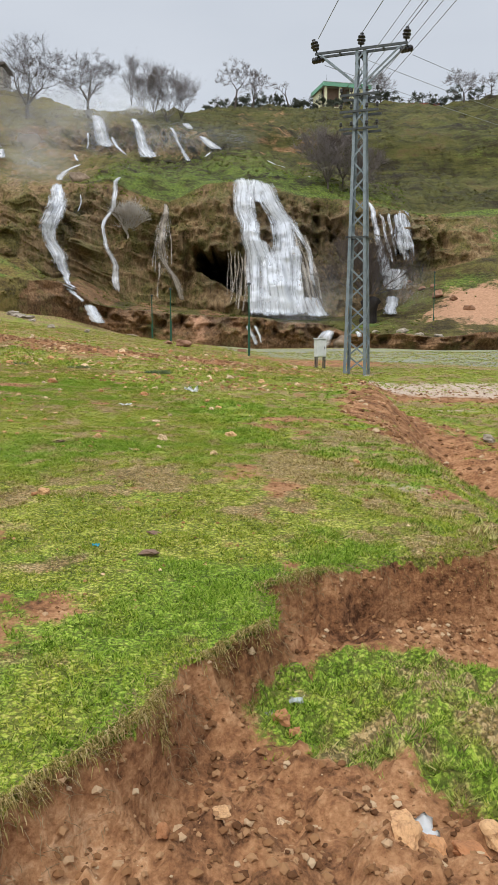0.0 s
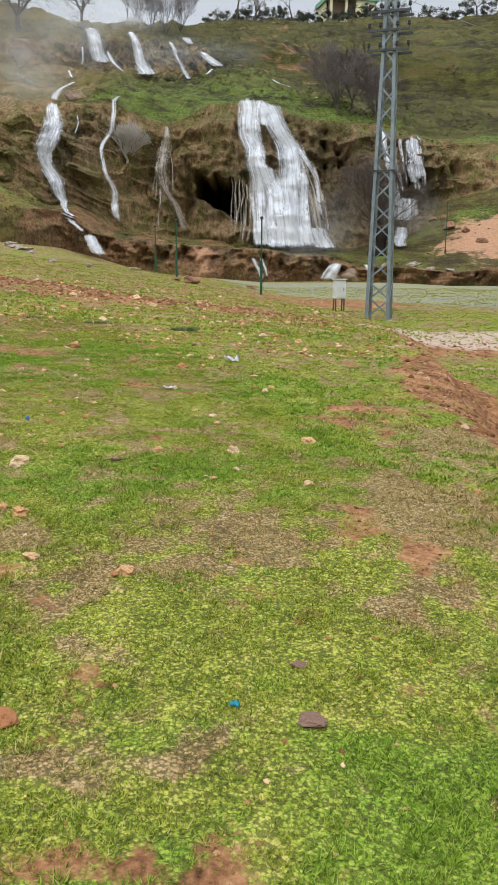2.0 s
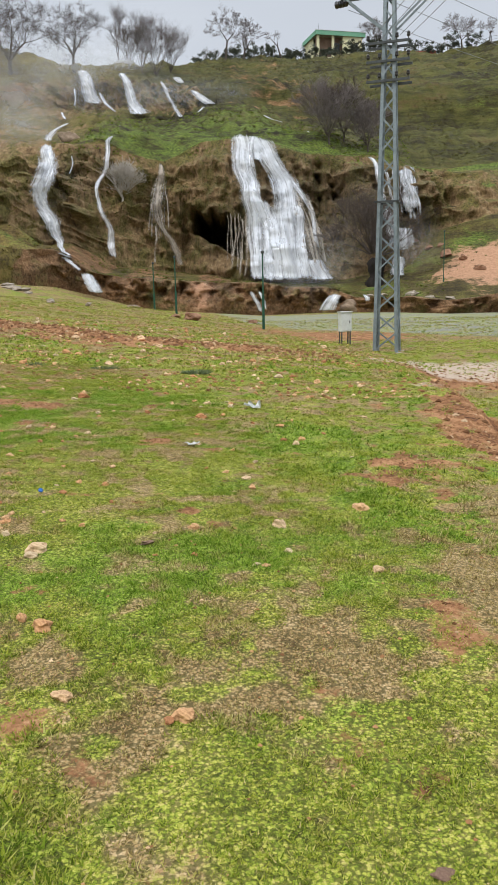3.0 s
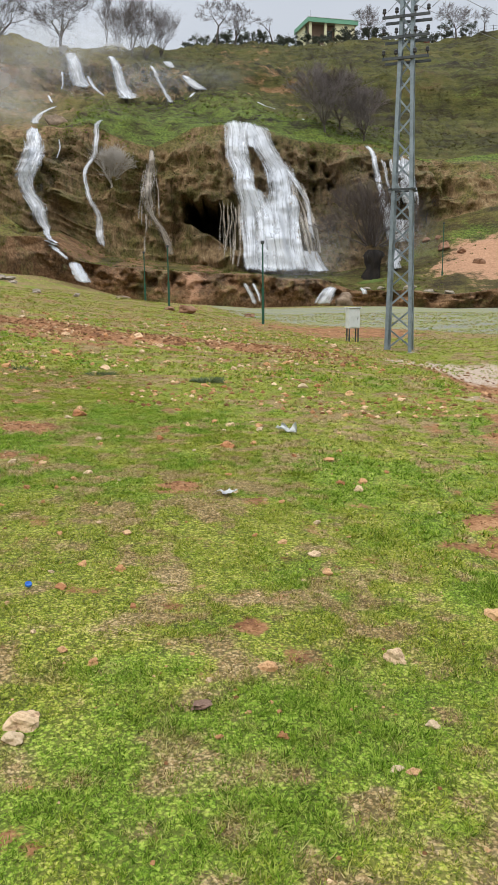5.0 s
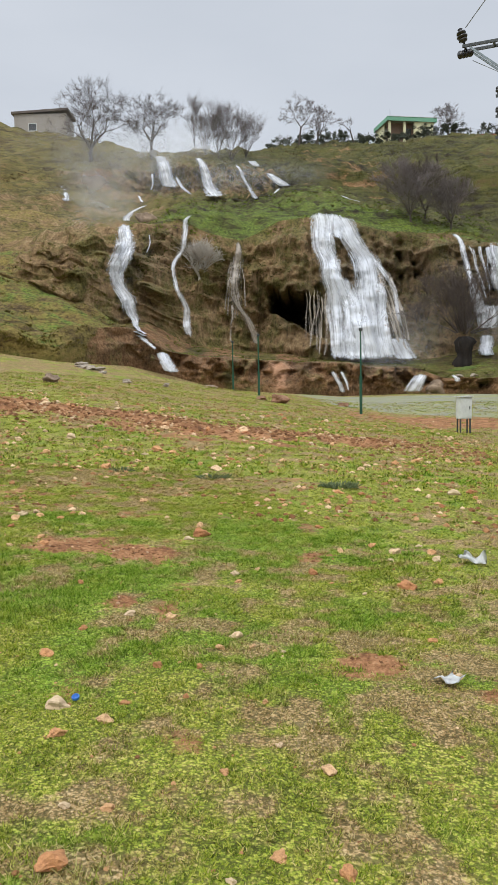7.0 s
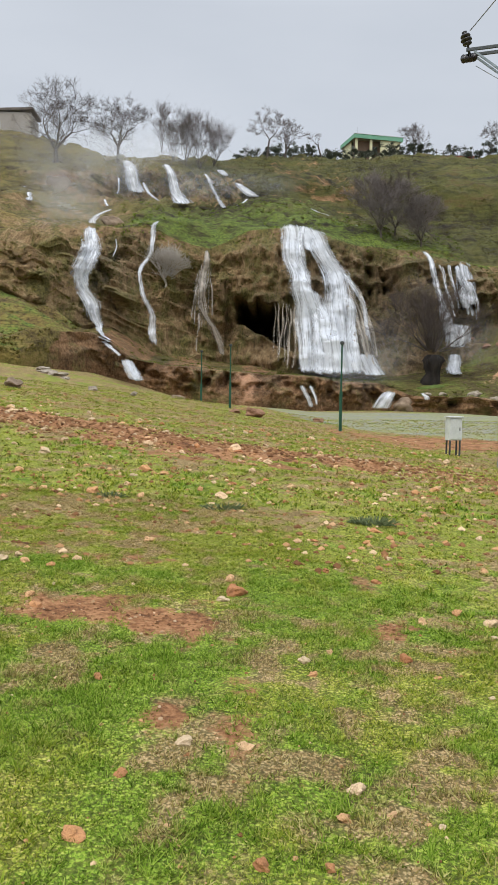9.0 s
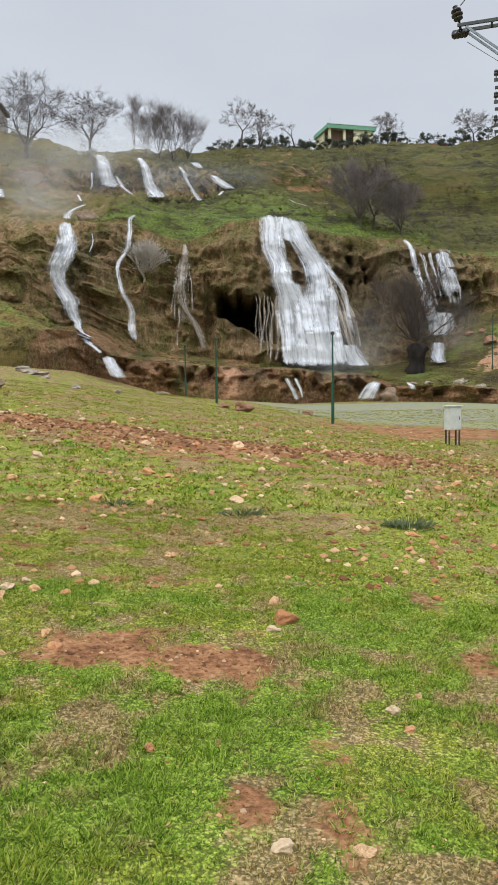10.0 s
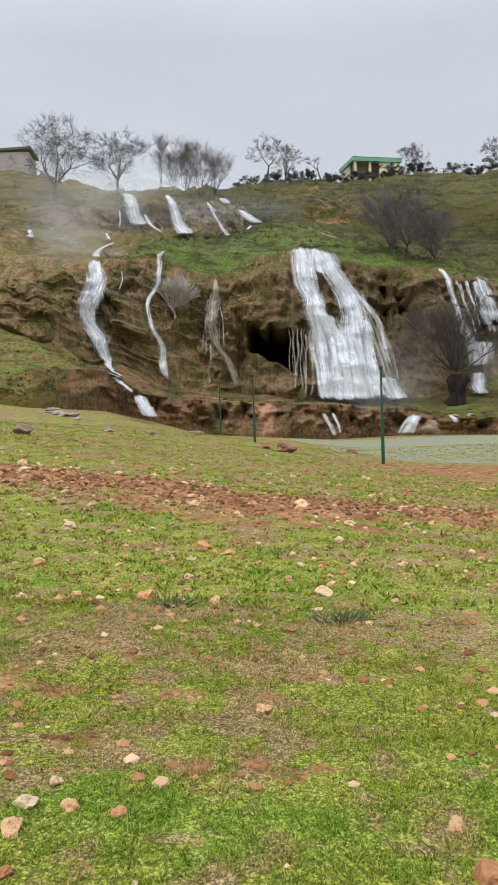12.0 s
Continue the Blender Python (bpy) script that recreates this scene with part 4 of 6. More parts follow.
def water_ribbon(knots, parent, material, lift=0.25, phase=0.0, widen=1.2, ledge=0.12):
    """A sheet of water from the first knot (x, height, width) down to the last, over the hillside."""
    k = np.array(knots, float)
    run = np.concatenate([[0], np.cumsum(np.hypot(np.diff(k[:, 0]), np.diff(k[:, 1])))])
    rows = max(8, int(run[-1] / 0.16))
    u = np.linspace(0, run[-1], rows)
    x, z, w = (np.interp(u, run, k[:, j]) for j in range(3))
    soft = np.ones(9) / 9
    if rows > 20:
        for a in (x, w):
            a[4:-4] = np.convolve(a, soft, "valid")
    w = w * 1.18 * widen * (1 + 0.10 * vnoise(u * 0.5, phase, 0))
    x = x + 0.12 * vnoise(u * 0.7, phase + 3, 0)
    cols = max(5, int(w.max() / 0.14))
    c = np.linspace(-0.5, 0.5, cols)
    gx = x[:, None] + w[:, None] * c[None]
    gz = np.repeat(z[:, None], cols, 1)
    gy = np.empty_like(gx)
    for j in range(cols):
        for i in range(0, rows, 3):
            gy[i, j] = hill_front(gx[i, j], gz[i, j])
        gy[:, j] = np.interp(np.arange(rows), np.arange(0, rows, 3), gy[::3, j])
    wide = np.pad(gy, ((0, 0), (4, 4)), "edge")
    gy = np.min([wide[:, j : j + cols] for j in range(9)], 0)
    gy = np.minimum.accumulate(gy, 0)
    # where bulges of rock push the sheet forward, it slides along sight lines from mid-walk to fit the camera's view
    col = np.clip(((x + 50) / 0.2).astype(int), 0, len(TABLE_X) - 1)
    plain_y = np.array([np.interp(z[i], PLAIN_Z[:, col[i]], PLAIN_Y[:, col[i]]) for i in range(rows)])[:, None] - 1.0
    q = (gy - 4.5) / (plain_y - 4.5)
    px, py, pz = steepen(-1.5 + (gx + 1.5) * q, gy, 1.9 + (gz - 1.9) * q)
    py = py - lift - ledge * np.cos(np.pi * c)[None] + 0.10 * fbm(gx * 2.2, gz * 0.35, phase, 2) - 0.75 * step(3.6, 2.4, gz)
    me = quick_mesh("water_sheet", np.stack([px, py, pz], -1).reshape(-1, 3), grid_quads(rows, cols))
    uvx, uvy = gx - x[:, None] + phase * 7.3, np.repeat(u[:, None], cols, 1) + phase * 3.1
    lay = me.uv_layers.new(name="UVMap")
    loops = np.empty(len(me.loops), np.int32)
    me.loops.foreach_get("vertex_index", loops)
    lay.data.foreach_set("uv", np.stack([uvx.ravel()[loops], uvy.ravel()[loops]], -1).astype(np.float32).ravel())
    side = 1 - np.abs(2 * c)[None] ** 1.7 + 0 * gx
    tail = min(0.7, 0.12 * run[-1])
    ends = np.minimum(u / 0.7 + 0.1, (run[-1] - u) / tail) if run[-1] > 3 else np.minimum(u / 0.3 + 0.45, (run[-1] - u) / 0.3 + 0.35)
    ends = np.clip(ends, 0, 1)[:, None]
    at = me.attributes.new("edge", "FLOAT", "POINT")
    at.data.foreach_set("value", np.clip(side * ends, 0, 1).astype(np.float32).ravel())
    me.materials.append(material)
    ob = new("water_sheet", me)
    ob.parent = parent
    return ob


def veil(rng, top, bottom, count, width):
    """Thin strands between a top edge and a bottom edge: (x0, x1, height)."""
    out = []
    for k in range(count):
        f = (k + rng.uniform(0.1, 0.9)) / count
        xa, xb = top[0] + f * (top[1] - top[0]), bottom[0] + f * (bottom[1] - bottom[0])
        za, zb = top[2] + rng.uniform(-0.5, 0.1), bottom[2] + rng.uniform(-0.3, 1.2)
        w = width * rng.uniform(0.5, 1.6)
        out.append([(xa, za, w * 0.7), (xa + 0.35 * (xb - xa) + rng.uniform(-0.12, 0.12), za + 0.35 * (zb - za), w), (xb, zb, w * 1.2)])
    return out


def make_fall(label, strands, material=None, double=True, lift=0.3):
    fall = thing("waterfall", 0, 0, 0, label, "waterfall", "falls on the hillside")
    for n, knots in enumerate(strands):
        m = material or (M_WATER if 0.9 < max(k[2] for k in knots) < 3.5 else M_THINWATER)
        water_ribbon(knots, fall, m, lift, n + 1.0, 1.2 if m is M_WATER else 1.7)
        if double and 0.7 < max(k[2] for k in knots) < 3.5:
            water_ribbon(knots, fall, M_THINWATER if material is None else material, 0.55, n + 5.5, 1.5)
    return fall


make_fall("broad white main waterfall pouring over a tufa cliff", [
    [(-0.45, 16.84, 2.4), (-0.35, 13.2, 2.3), (0.1, 11.2, 2.1), (0.25, 8.7, 1.8), (0.51, 5.0, 1.4), (0.53, 2.7, 1.6)],
    [(1.3, 16.45, 2.0), (2.1, 14.0, 2.3), (3.1, 11.6, 2.5), (3.05, 8.8, 2.4), (3.05, 5.0, 2.6), (3.22, 2.6, 3.0)],
    [(0.34, 10.96, 0.85), (1.06, 7.95, 1.15), (1.9, 5.0, 1.45), (1.99, 2.7, 1.8)],
    [(2.92, 13.4, 0.6), (4.21, 11.07, 0.57), (5.09, 9.2, 0.56), (5.15, 6.84, 0.43), (5.23, 4.97, 0.34)],
    [(4.07, 9.65, 0.92), (3.95, 6.83, 1.04), (4.02, 4.62, 1.09), (4.27, 2.7, 1.25)],
    [(0.67, 16.8, 0.5), (0.27, 14.5, 0.4), (0.46, 12.6, 0.4)],
    [(1.15, 9.9, 0.9), (1.6, 8.0, 1.9), (1.7, 5.0, 2.6), (1.8, 2.6, 3.2)],
    [(0.55, 16.7, 2.2), (0.95, 15.2, 2.0), (1.3, 13.6, 1.0)],
    [(0.2, 13.6, 0.9), (0.35, 11.8, 0.8), (0.7, 9.8, 0.8)],
    [(4.9, 4.6, 1.3), (5.4, 3.6, 1.9), (5.7, 2.9, 2.2)],
], None, False, 0.45)
make_fall("thin trickles beside the main waterfall", [
    [(-1.1, 7.92, 0.28), (-1.45, 5.08, 0.21), (-1.55, 3.43, 0.17)],
    [(-0.58, 8.39, 0.27), (-0.74, 5.25, 0.27), (-1.02, 2.99, 0.2)],
    [(-0.27, 8.7, 0.35), (-0.38, 5.16, 0.34), (-0.65, 2.89, 0.24)],
], M_SILTWATER)
make_fall("white stepped waterfall over a brown earth slope", [
    [(-18.49, 20.7, 0.49), (-19.1, 19.8, 0.48), (-18.3, 17.0, 0.64), (-17.72, 15.5, 0.69)],
    [(-17.94, 15.8, 0.5), (-17.38, 14.6, 1.45), (-16.49, 12.77, 1.84), (-15.93, 10.83, 2.0), (-15.65, 9.2, 1.23), (-15.4, 8.83, 0.95), (-14.27, 7.4, 1.35), (-14.06, 6.3, 0.9), (-13.0, 5.3, 0.32), (-11.9, 4.4, 0.3), (-11.3, 3.7, 0.35), (-10.9, 3.4, 0.7)],
    [(-10.95, 3.6, 0.7), (-10.59, 2.89, 0.92), (-10.24, 2.2, 1.0)],
])
make_fall("narrow white waterfall beside a bare bush", [
    [(-13.45, 20.8, 0.31), (-12.63, 17.4, 0.43), (-12.61, 15.6, 0.5), (-12.16, 13.66, 0.58), (-12.39, 10.93, 0.4), (-12.27, 10.58, 0.35), (-11.63, 8.88, 0.4), (-11.02, 7.73, 0.42), (-10.69, 6.37, 0.58), (-10.38, 5.11, 0.57), (-10.11, 4.44, 0.41)],
])
make_fall("narrow brown silty waterfall on the tufa wall", [
    [(-7.66, 13.94, 0.3), (-7.59, 12.29, 0.78), (-7.76, 10.13, 1.13), (-7.59, 8.02, 0.81), (-7.4, 7.7, 0.6), (-6.53, 6.52, 0.62), (-5.83, 4.88, 0.53), (-5.51, 3.93, 0.44)],
    [(-7.59, 8.02, 0.36), (-7.63, 6.12, 0.26), (-7.56, 4.19, 0.26)],
], M_SILTWATER)
make_fall("hair-thin trickle on the rock", [[(-15.38, 14.57, 0.15), (-14.54, 11.87, 0.14)]])
make_fall("white upper waterfall dropping from the ridge", [
    [(-19.9, 29.7, 1.0), (-18.33, 26.97, 1.77), (-17.95, 25.2, 2.02), (-17.26, 23.94, 2.27)],
    [(-19.64, 26.1, 0.34), (-19.66, 23.74, 0.33)],
    [(-17.15, 26.15, 0.41), (-16.28, 24.4, 0.47), (-14.64, 22.72, 0.4)],
    [(-20.92, 22.93, 0.32), (-19.89, 21.58, 0.38)],
])
make_fall("slanting white upper waterfall onto the green terrace", [[(-15.04, 29.2, 0.86), (-13.68, 26.83, 1.1), (-13.19, 24.58, 1.5), (-11.73, 22.2, 2.6)]])
make_fall("thin upper waterfall on a grassy slope", [
    [(-9.98, 27.6, 0.35), (-9.08, 25.53, 0.54), (-8.08, 23.72, 0.54), (-7.3, 21.73, 0.65)],
    [(-8.25, 28.2, 0.84), (-7.41, 26.92, 0.96)],
])
make_fall("foaming upper rapid between rocks", [
    [(-6.33, 26.16, 0.55), (-4.99, 24.81, 1.7), (-3.68, 23.96, 1.35)],
    [(-4.6, 23.8, 0.4), (-5.97, 22.24, 0.4)],
])
make_fall("short white waterfall at the far edge of the slope", [[(-29.1, 23.7, 0.5), (-27.9, 22.3, 0.6), (-25.6, 19.6, 0.77)]])
make_fall("small rill shining on the green terrace", [[(2.07, 21.24, 0.25), (2.77, 20.24, 0.3), (4.01, 19.71, 0.24)]])
make_fall("small rill at the lip of the terrace", [[(6.41, 18.46, 0.23), (7.2, 17.81, 0.23)]])
make_fall("white waterfall veiling a dark rock overhang", [
    [(11.57, 14.93, 0.43), (12.23, 14.13, 0.53), (12.07, 11.82, 0.61), (11.72, 9.61, 0.67), (11.58, 7.69, 1.0), (11.72, 5.84, 1.48)],
    [(12.32, 7.17, 2.0), (12.21, 5.95, 2.37), (11.94, 5.14, 1.48)],
    [(11.78, 4.78, 1.12), (11.68, 3.97, 1.17), (11.15, 3.06, 1.08)],
])
rng_v = random.Random(3)
make_fall("many thin white strands veiling a brown overhang", veil(rng_v, (12.9, 15.5, 13.9), (12.2, 14.3, 7.0), 9, 0.26) + veil(rng_v, (14.2, 15.5, 13.8), (13.4, 14.3, 7.4), 3, 0.6), M_VEIL)
make_fall("brownish strands at the side of the main waterfall", veil(rng_v, (2.8, 5.0, 11.0), (3.9, 5.9, 3.2), 9, 0.3), M_SILTWATER)
make_fall("fine trickles on the dark rock", veil(rng_v, (-1.9, -0.6, 9.2), (-1.9, -0.7, 3.4), 7, 0.14), M_SILTWATER)
make_fall("fine trickles on the tufa wall", veil(rng_v, (-8.1, -7.1, 12.6), (-8.3, -6.6, 6.0), 7, 0.16), M_SILTWATER)
make_fall("short white outflow over the roadside bank", [[(6.1, 1.9, 0.94), (5.66, 1.3, 1.26), (5.2, 0.6, 1.5)]])
make_fall("small white outflow over the roadside bank", [[(8.1, 1.85, 0.4), (8.13, 1.2, 0.55)]])
make_fall("thin double trickle over the roadside bank", [
    [(-0.1, 2.22, 0.37), (0.16, 1.41, 0.37), (0.37, 0.67, 0.37)],
    [(0.44, 2.21, 0.3), (0.7, 1.4, 0.22), (0.76, 0.81, 0.18)],
])


# ---- drifting spray ----
def make_mist_material():
    n = Nodes("spray")
    at = n.add("ShaderNodeAttribute")
    at.attribute_name = "edge"
    cloud = n.noise(0.22, 5, 0.6)
    a = n.math("MULTIPLY", at.outputs["Fac"], n.ramp(cloud, [(0.3, 0.1), (0.7, 1.0)]))
    a = n.math("MULTIPLY", a, 0.42, True)
    d = n.add("ShaderNodeBsdfDiffuse", Color=(0.86, 0.88, 0.90, 1))
    tl = n.add("ShaderNodeBsdfTranslucent", Color=(0.86, 0.88, 0.90, 1))
    tr = n.add("ShaderNodeBsdfTransparent")
    m1, m2 = n.add("ShaderNodeMixShader", Fac=0.5), n.add("ShaderNodeMixShader")
    n.put(m1.inputs[1], d.outputs[0])
    n.put(m1.inputs[2], tl.outputs[0])
    n.put(m2.inputs["Fac"], a)
    n.put(m2.inputs[1], tr.outputs[0])
    n.put(m2.inputs[2], m1.outputs[0])
    n.put(n.out.inputs["Surface"], m2.outputs[0])
    return n.mat


M_MIST = make_mist_material()


def make_mist(x, y, z, w, h, dense, lean=0.0):
    """A soft, billowing veil of spray."""
    n = 22
    a, b = np.meshgrid(np.linspace(-1, 1, n), np.linspace(-1, 1, n))
    gx, gz = x + a * w / 2 + lean * b * h / 2, z + b * h / 2
    gy = y + 0.9 * fbm(gx * 0.2, gz * 0.25, x, 3) + 0.8 * b
    me = quick_mesh("spray_veil", np.stack([gx, gy, gz], -1).reshape(-1, 3), grid_quads(n, n))
    r = np.clip(1 - np.sqrt(a * a + b * b), 0, 1)
    at = me.attributes.new("edge", "FLOAT", "POINT")
    at.data.foreach_set("value", (dense * r * r * (3 - 2 * r)).astype(np.float32).ravel())
    me.materials.append(M_MIST)
    ob = new("spray_veil", me)
    ob.visible_shadow = False
    return tagged(ob, "thin white veil of drifting waterfall spray", "spray", "spray veils", "stuff")


for mx, my, mz, mw, mh, md, ml in ((-18, 99.5, 29.0, 19, 9, 1.25, 0.3), (-30, 100, 30.5, 24, 10, 0.6, 0.2), (-24, 95, 27.0, 20, 9, 0.8, 0.3), (-15, 103.0, 29.6, 13, 4.5, 1.2, 0.2), (-22.5, 84, 21.0, 15, 9, 1.1, 0.2), (-18.5, 70, 16.0, 9, 6, 0.9, 0.2), (-16, 92, 23.5, 18, 6, 0.8, 0.1), (-8.5, 95, 24.5, 14, 6, 0.9, 0.0), (-3.0, 98, 25.0, 12, 5, 0.5, 0.0), (3.5, 60.6, 3.4, 9, 3.4, 0.8, 0.0), (6.4, 62.5, 5.0, 6, 6, 0.4, 0.0), (12.3, 63.5, 5.5, 7, 5, 0.7, 0.0), (-16.0, 63, 10.5, 7, 5, 0.5, 0.0)):
    make_mist(mx, my, mz, mw, mh, md, ml)


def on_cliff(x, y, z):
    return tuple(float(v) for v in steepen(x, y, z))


# ---- bare trees ----
M_BARK = plain("grey_bark", (0.055, 0.045, 0.038), (0.15, 0.125, 0.105), 3.0, 0.9, 0, 0.5, (1, 1, 0.3))
M_TWIG = plain("bare_twigs", (0.06, 0.047, 0.04), (0.14, 0.11, 0.095), 2.0, 0.9, 0, 0.1)
M_GREYTWIG = plain("grey_twigs", (0.11, 0.092, 0.086), (0.25, 0.215, 0.205), 2.0, 0.9, 0, 0.1)
M_PALETWIG = plain("pale_twigs", (0.20, 0.17, 0.14), (0.40, 0.36, 0.31), 2.0, 0.9, 0, 0.1)
M_WHITETWIG = plain("bleached_twigs", (0.36, 0.32, 0.27), (0.60, 0.56, 0.50), 2.0, 0.9, 0, 0.1)
M_OLIVE = plain("olive_leaves", (0.04, 0.05, 0.032), (0.11, 0.125, 0.085), 2.0, 0.7, 0, 0.1)
M_MOSS = plain("moss", (0.05, 0.075, 0.015), (0.14, 0.19, 0.045), 6.0, 0.95, 0, 0.6)


class Limbs:
    def __init__(self):
        self.v, self.q = [], []

    def seg(self, a, b, ra, rb, sides):
        d = (b - a)
        q = d.to_track_quat("Z", "Y")
        base = len(self.v)
        for p, r in ((a, ra), (b, rb)):
            for k in range(sides):
                ang = math.tau * k / sides
                self.v.append(p + q @ Vector((r * math.cos(ang), r * math.sin(ang), 0)))
        for k in range(sides):
            n = (k + 1) % sides
            self.q.append((base + k, base + n, base + sides + n, base + sides + k))

    def mesh(self, name):
        return quick_mesh(name, np.array([tuple(p) for p in self.v]), np.array(self.q), None, True)


def grow(rng, stems, twigs, p, d, length, radius, depth, spread, lift, thin):
    pieces = 3 if depth > 1 else 2
    for k in range(pieces):
        d = (d + Vector((rng.gauss(0, 0.13), rng.gauss(0, 0.13), rng.gauss(0, 0.08) + lift * 0.12))).normalized()
        e = p + d * (length / pieces)
        r2 = max(radius * (1 - 0.3 / pieces * (k + 1)), thin)
        (stems if radius > 0.03 else twigs).seg(p, e, radius, r2, 6 if radius > 0.05 else 3)
        p, radius = e, r2
        if depth > 0 and rng.random() < 0.7:
            side = Vector((rng.gauss(0, 1), rng.gauss(0, 1), rng.gauss(0.2, 0.6))).normalized()
            grow(rng, stems, twigs, p, (d * 0.5 + side * spread).normalized(), length * rng.uniform(0.45, 0.7), max(radius * 0.5, thin), depth - 2, spread, lift, thin)
    if depth <= 0:
        for k in range(rng.choice((4, 5, 7))):
            side = Vector((rng.gauss(0, 1), rng.gauss(0, 1), rng.gauss(0.25, 0.6))).normalized()
            q = p - d * length * rng.uniform(0, 0.8)
            twigs.seg(q, q + (d * 0.7 + side * 0.8).normalized() * length * rng.uniform(0.5, 1.1), thin * 0.62, thin * 0.4, 3)
    if depth > 0:
        for k in range(rng.choice((2, 3, 3))):
            side = Vector((rng.gauss(0, 1), rng.gauss(0, 1), rng.gauss(0.1, 0.6))).normalized()
            grow(rng, stems, twigs, p, (d + side * spread).normalized(), length * rng.uniform(0.62, 0.86), max(radius * rng.uniform(0.55, 0.75), thin), depth - 1, spread, lift, thin)


def make_bare_tree(name, x, y, z, height, label, seed, trunk=0.22, radius=0.2, depth=5, spread=0.75, lift=0.5, forks=3, lean=0.0, twig=None, thin=0.014, category="tree", group="", bark=None):
    rng = random.Random(seed)
    tree = thing(name, x, y, z, label, category, group)
    stems, twigs = Limbs(), Limbs()
    p, d = Vector((0, 0, -0.4)), Vector((lean, 0, 1)).normalized()
    tall = height * trunk
    for k in range(4):
        e = p + (d + Vector((rng.gauss(0, 0.06), rng.gauss(0, 0.06), 0))) * ((tall + 0.4) / 4)
        stems.seg(p, e, radius * (1.25 - 0.1 * k), radius * (1.15 - 0.1 * k), 8)
        p = e
    for k in range(forks):
        ang = math.tau * (k + rng.uniform(-0.25, 0.25)) / forks
        side = Vector((math.cos(ang), math.sin(ang), 0))
        grow(rng, stems, twigs, p, (d + side * spread).normalized(), height * 0.23, radius * 0.6, depth - 1, spread, lift, thin)
    me = stems.mesh("trunk")
    me.materials.append(bark or M_BARK)
    new("trunk", me).parent = tree
    if twigs.q:
        me = twigs.mesh("crown")
        me.materials.append(twig or M_TWIG)
        new("crown", me).parent = tree
    return tree


for spec in (
    ("bare_tree", -28.8, 106.0, 12.4, "large bare spreading tree on the ridge in mist", 11, dict(trunk=0.16, radius=0.27, depth=5, spread=0.85, lift=0.12, forks=5, thin=0.013)),
    ("bare_tree", -22.1, 112.0, 10.2, "bare round-crowned tree on the ridge in mist", 5, dict(trunk=0.2, radius=0.19, depth=5, spread=0.9, lift=0.05, forks=5, thin=0.012)),
    ("bare_tree", -18.1, 125.0, 11.0, "slim bare poplar standing behind the ridge", 8, dict(trunk=0.06, radius=0.1, depth=4, spread=0.16, lift=1.2, forks=3, thin=0.010)),
    ("bare_tree", -2.6, 134.0, 7.4, "small bare curved tree on the ridge", 21, dict(trunk=0.4, radius=0.15, depth=5, spread=0.75, lift=0.35, lean=0.12, forks=2)),
    ("bare_tree", 0.3, 136.0, 7.6, "bare fan-shaped tree on the ridge", 33, dict(trunk=0.15, radius=0.15, depth=5, spread=0.8, lift=0.25, lean=0.2)),
    ("bare_tree", -5.0, 150.0, 6.0, "faint bare young tree behind the ridge", 35, dict(trunk=0.3, radius=0.1, depth=4, spread=0.5, lift=0.9)),
    ("bare_tree", 6.8, 142.0, 4.2, "small leaning dead tree on the ridge", 44, dict(trunk=0.45, radius=0.12, depth=3, spread=0.8, lift=0.1, lean=-0.3, forks=2)),
    ("bare_tree", 24.0, 152.0, 7.5, "pale bare tree beside the house", 51, dict(trunk=0.15, radius=0.12, depth=5, spread=0.8, lift=0.3)),
    ("bare_tree", 38.6, 149.0, 7.0, "bare tree on the ridge by the fence", 62, dict(trunk=0.22, radius=0.14, depth=5, spread=0.85, lift=0.2)),
    ("bare_tree", 43.5, 149.0, 4.5, "small bare tree on the ridge by the fence", 63, dict(trunk=0.25, radius=0.1, depth=4, spread=0.85, lift=0.2)),
):
    nm, tx, ty, th, tl_, sd, opt = spec
    # trees past 115 m get paler twigs: the mist is put into their colour
    make_bare_tree(nm, tx, ty, on_hill(tx, ty), th, tl_, sd, group="bare trees on the ridge", twig=M_TWIG if ty < 115 else M_GREYTWIG, **opt)
for k, (tx, ty, th) in enumerate(((-15.0, 113, 8.2), (-13.2, 112, 10.4), (-11.4, 112, 10.2), (-9.6, 114, 8.4))):
    make_bare_tree("bare_thicket", tx, ty, on_hill(tx, ty), th, "dense bare many-stemmed thicket on the ridge", 70 + k, trunk=0.02, radius=0.07, depth=4, spread=0.45, lift=0.55, forks=9, thin=0.009, twig=M_GREYTWIG, category="thicket", group="thicket on the ridge")
for k, (tx, ty, th, tw, fk) in enumerate(((8.2, 82.4, 7.6, M_GREYTWIG, 10), (9.8, 84.0, 7.4, M_TWIG, 8), (12.0, 82.2, 6.2, M_GREYTWIG, 9))):
    make_bare_tree("bare_shrub", *on_cliff(tx, ty, on_hill(tx, ty) - 0.1), th, "large bare grey-brown shrub above the cliff edge", 90 + k, trunk=0.09, radius=0.085, depth=4, spread=0.62, lift=0.3, forks=fk, thin=0.017, twig=tw, category="shrub", group="shrubs above the cliff")


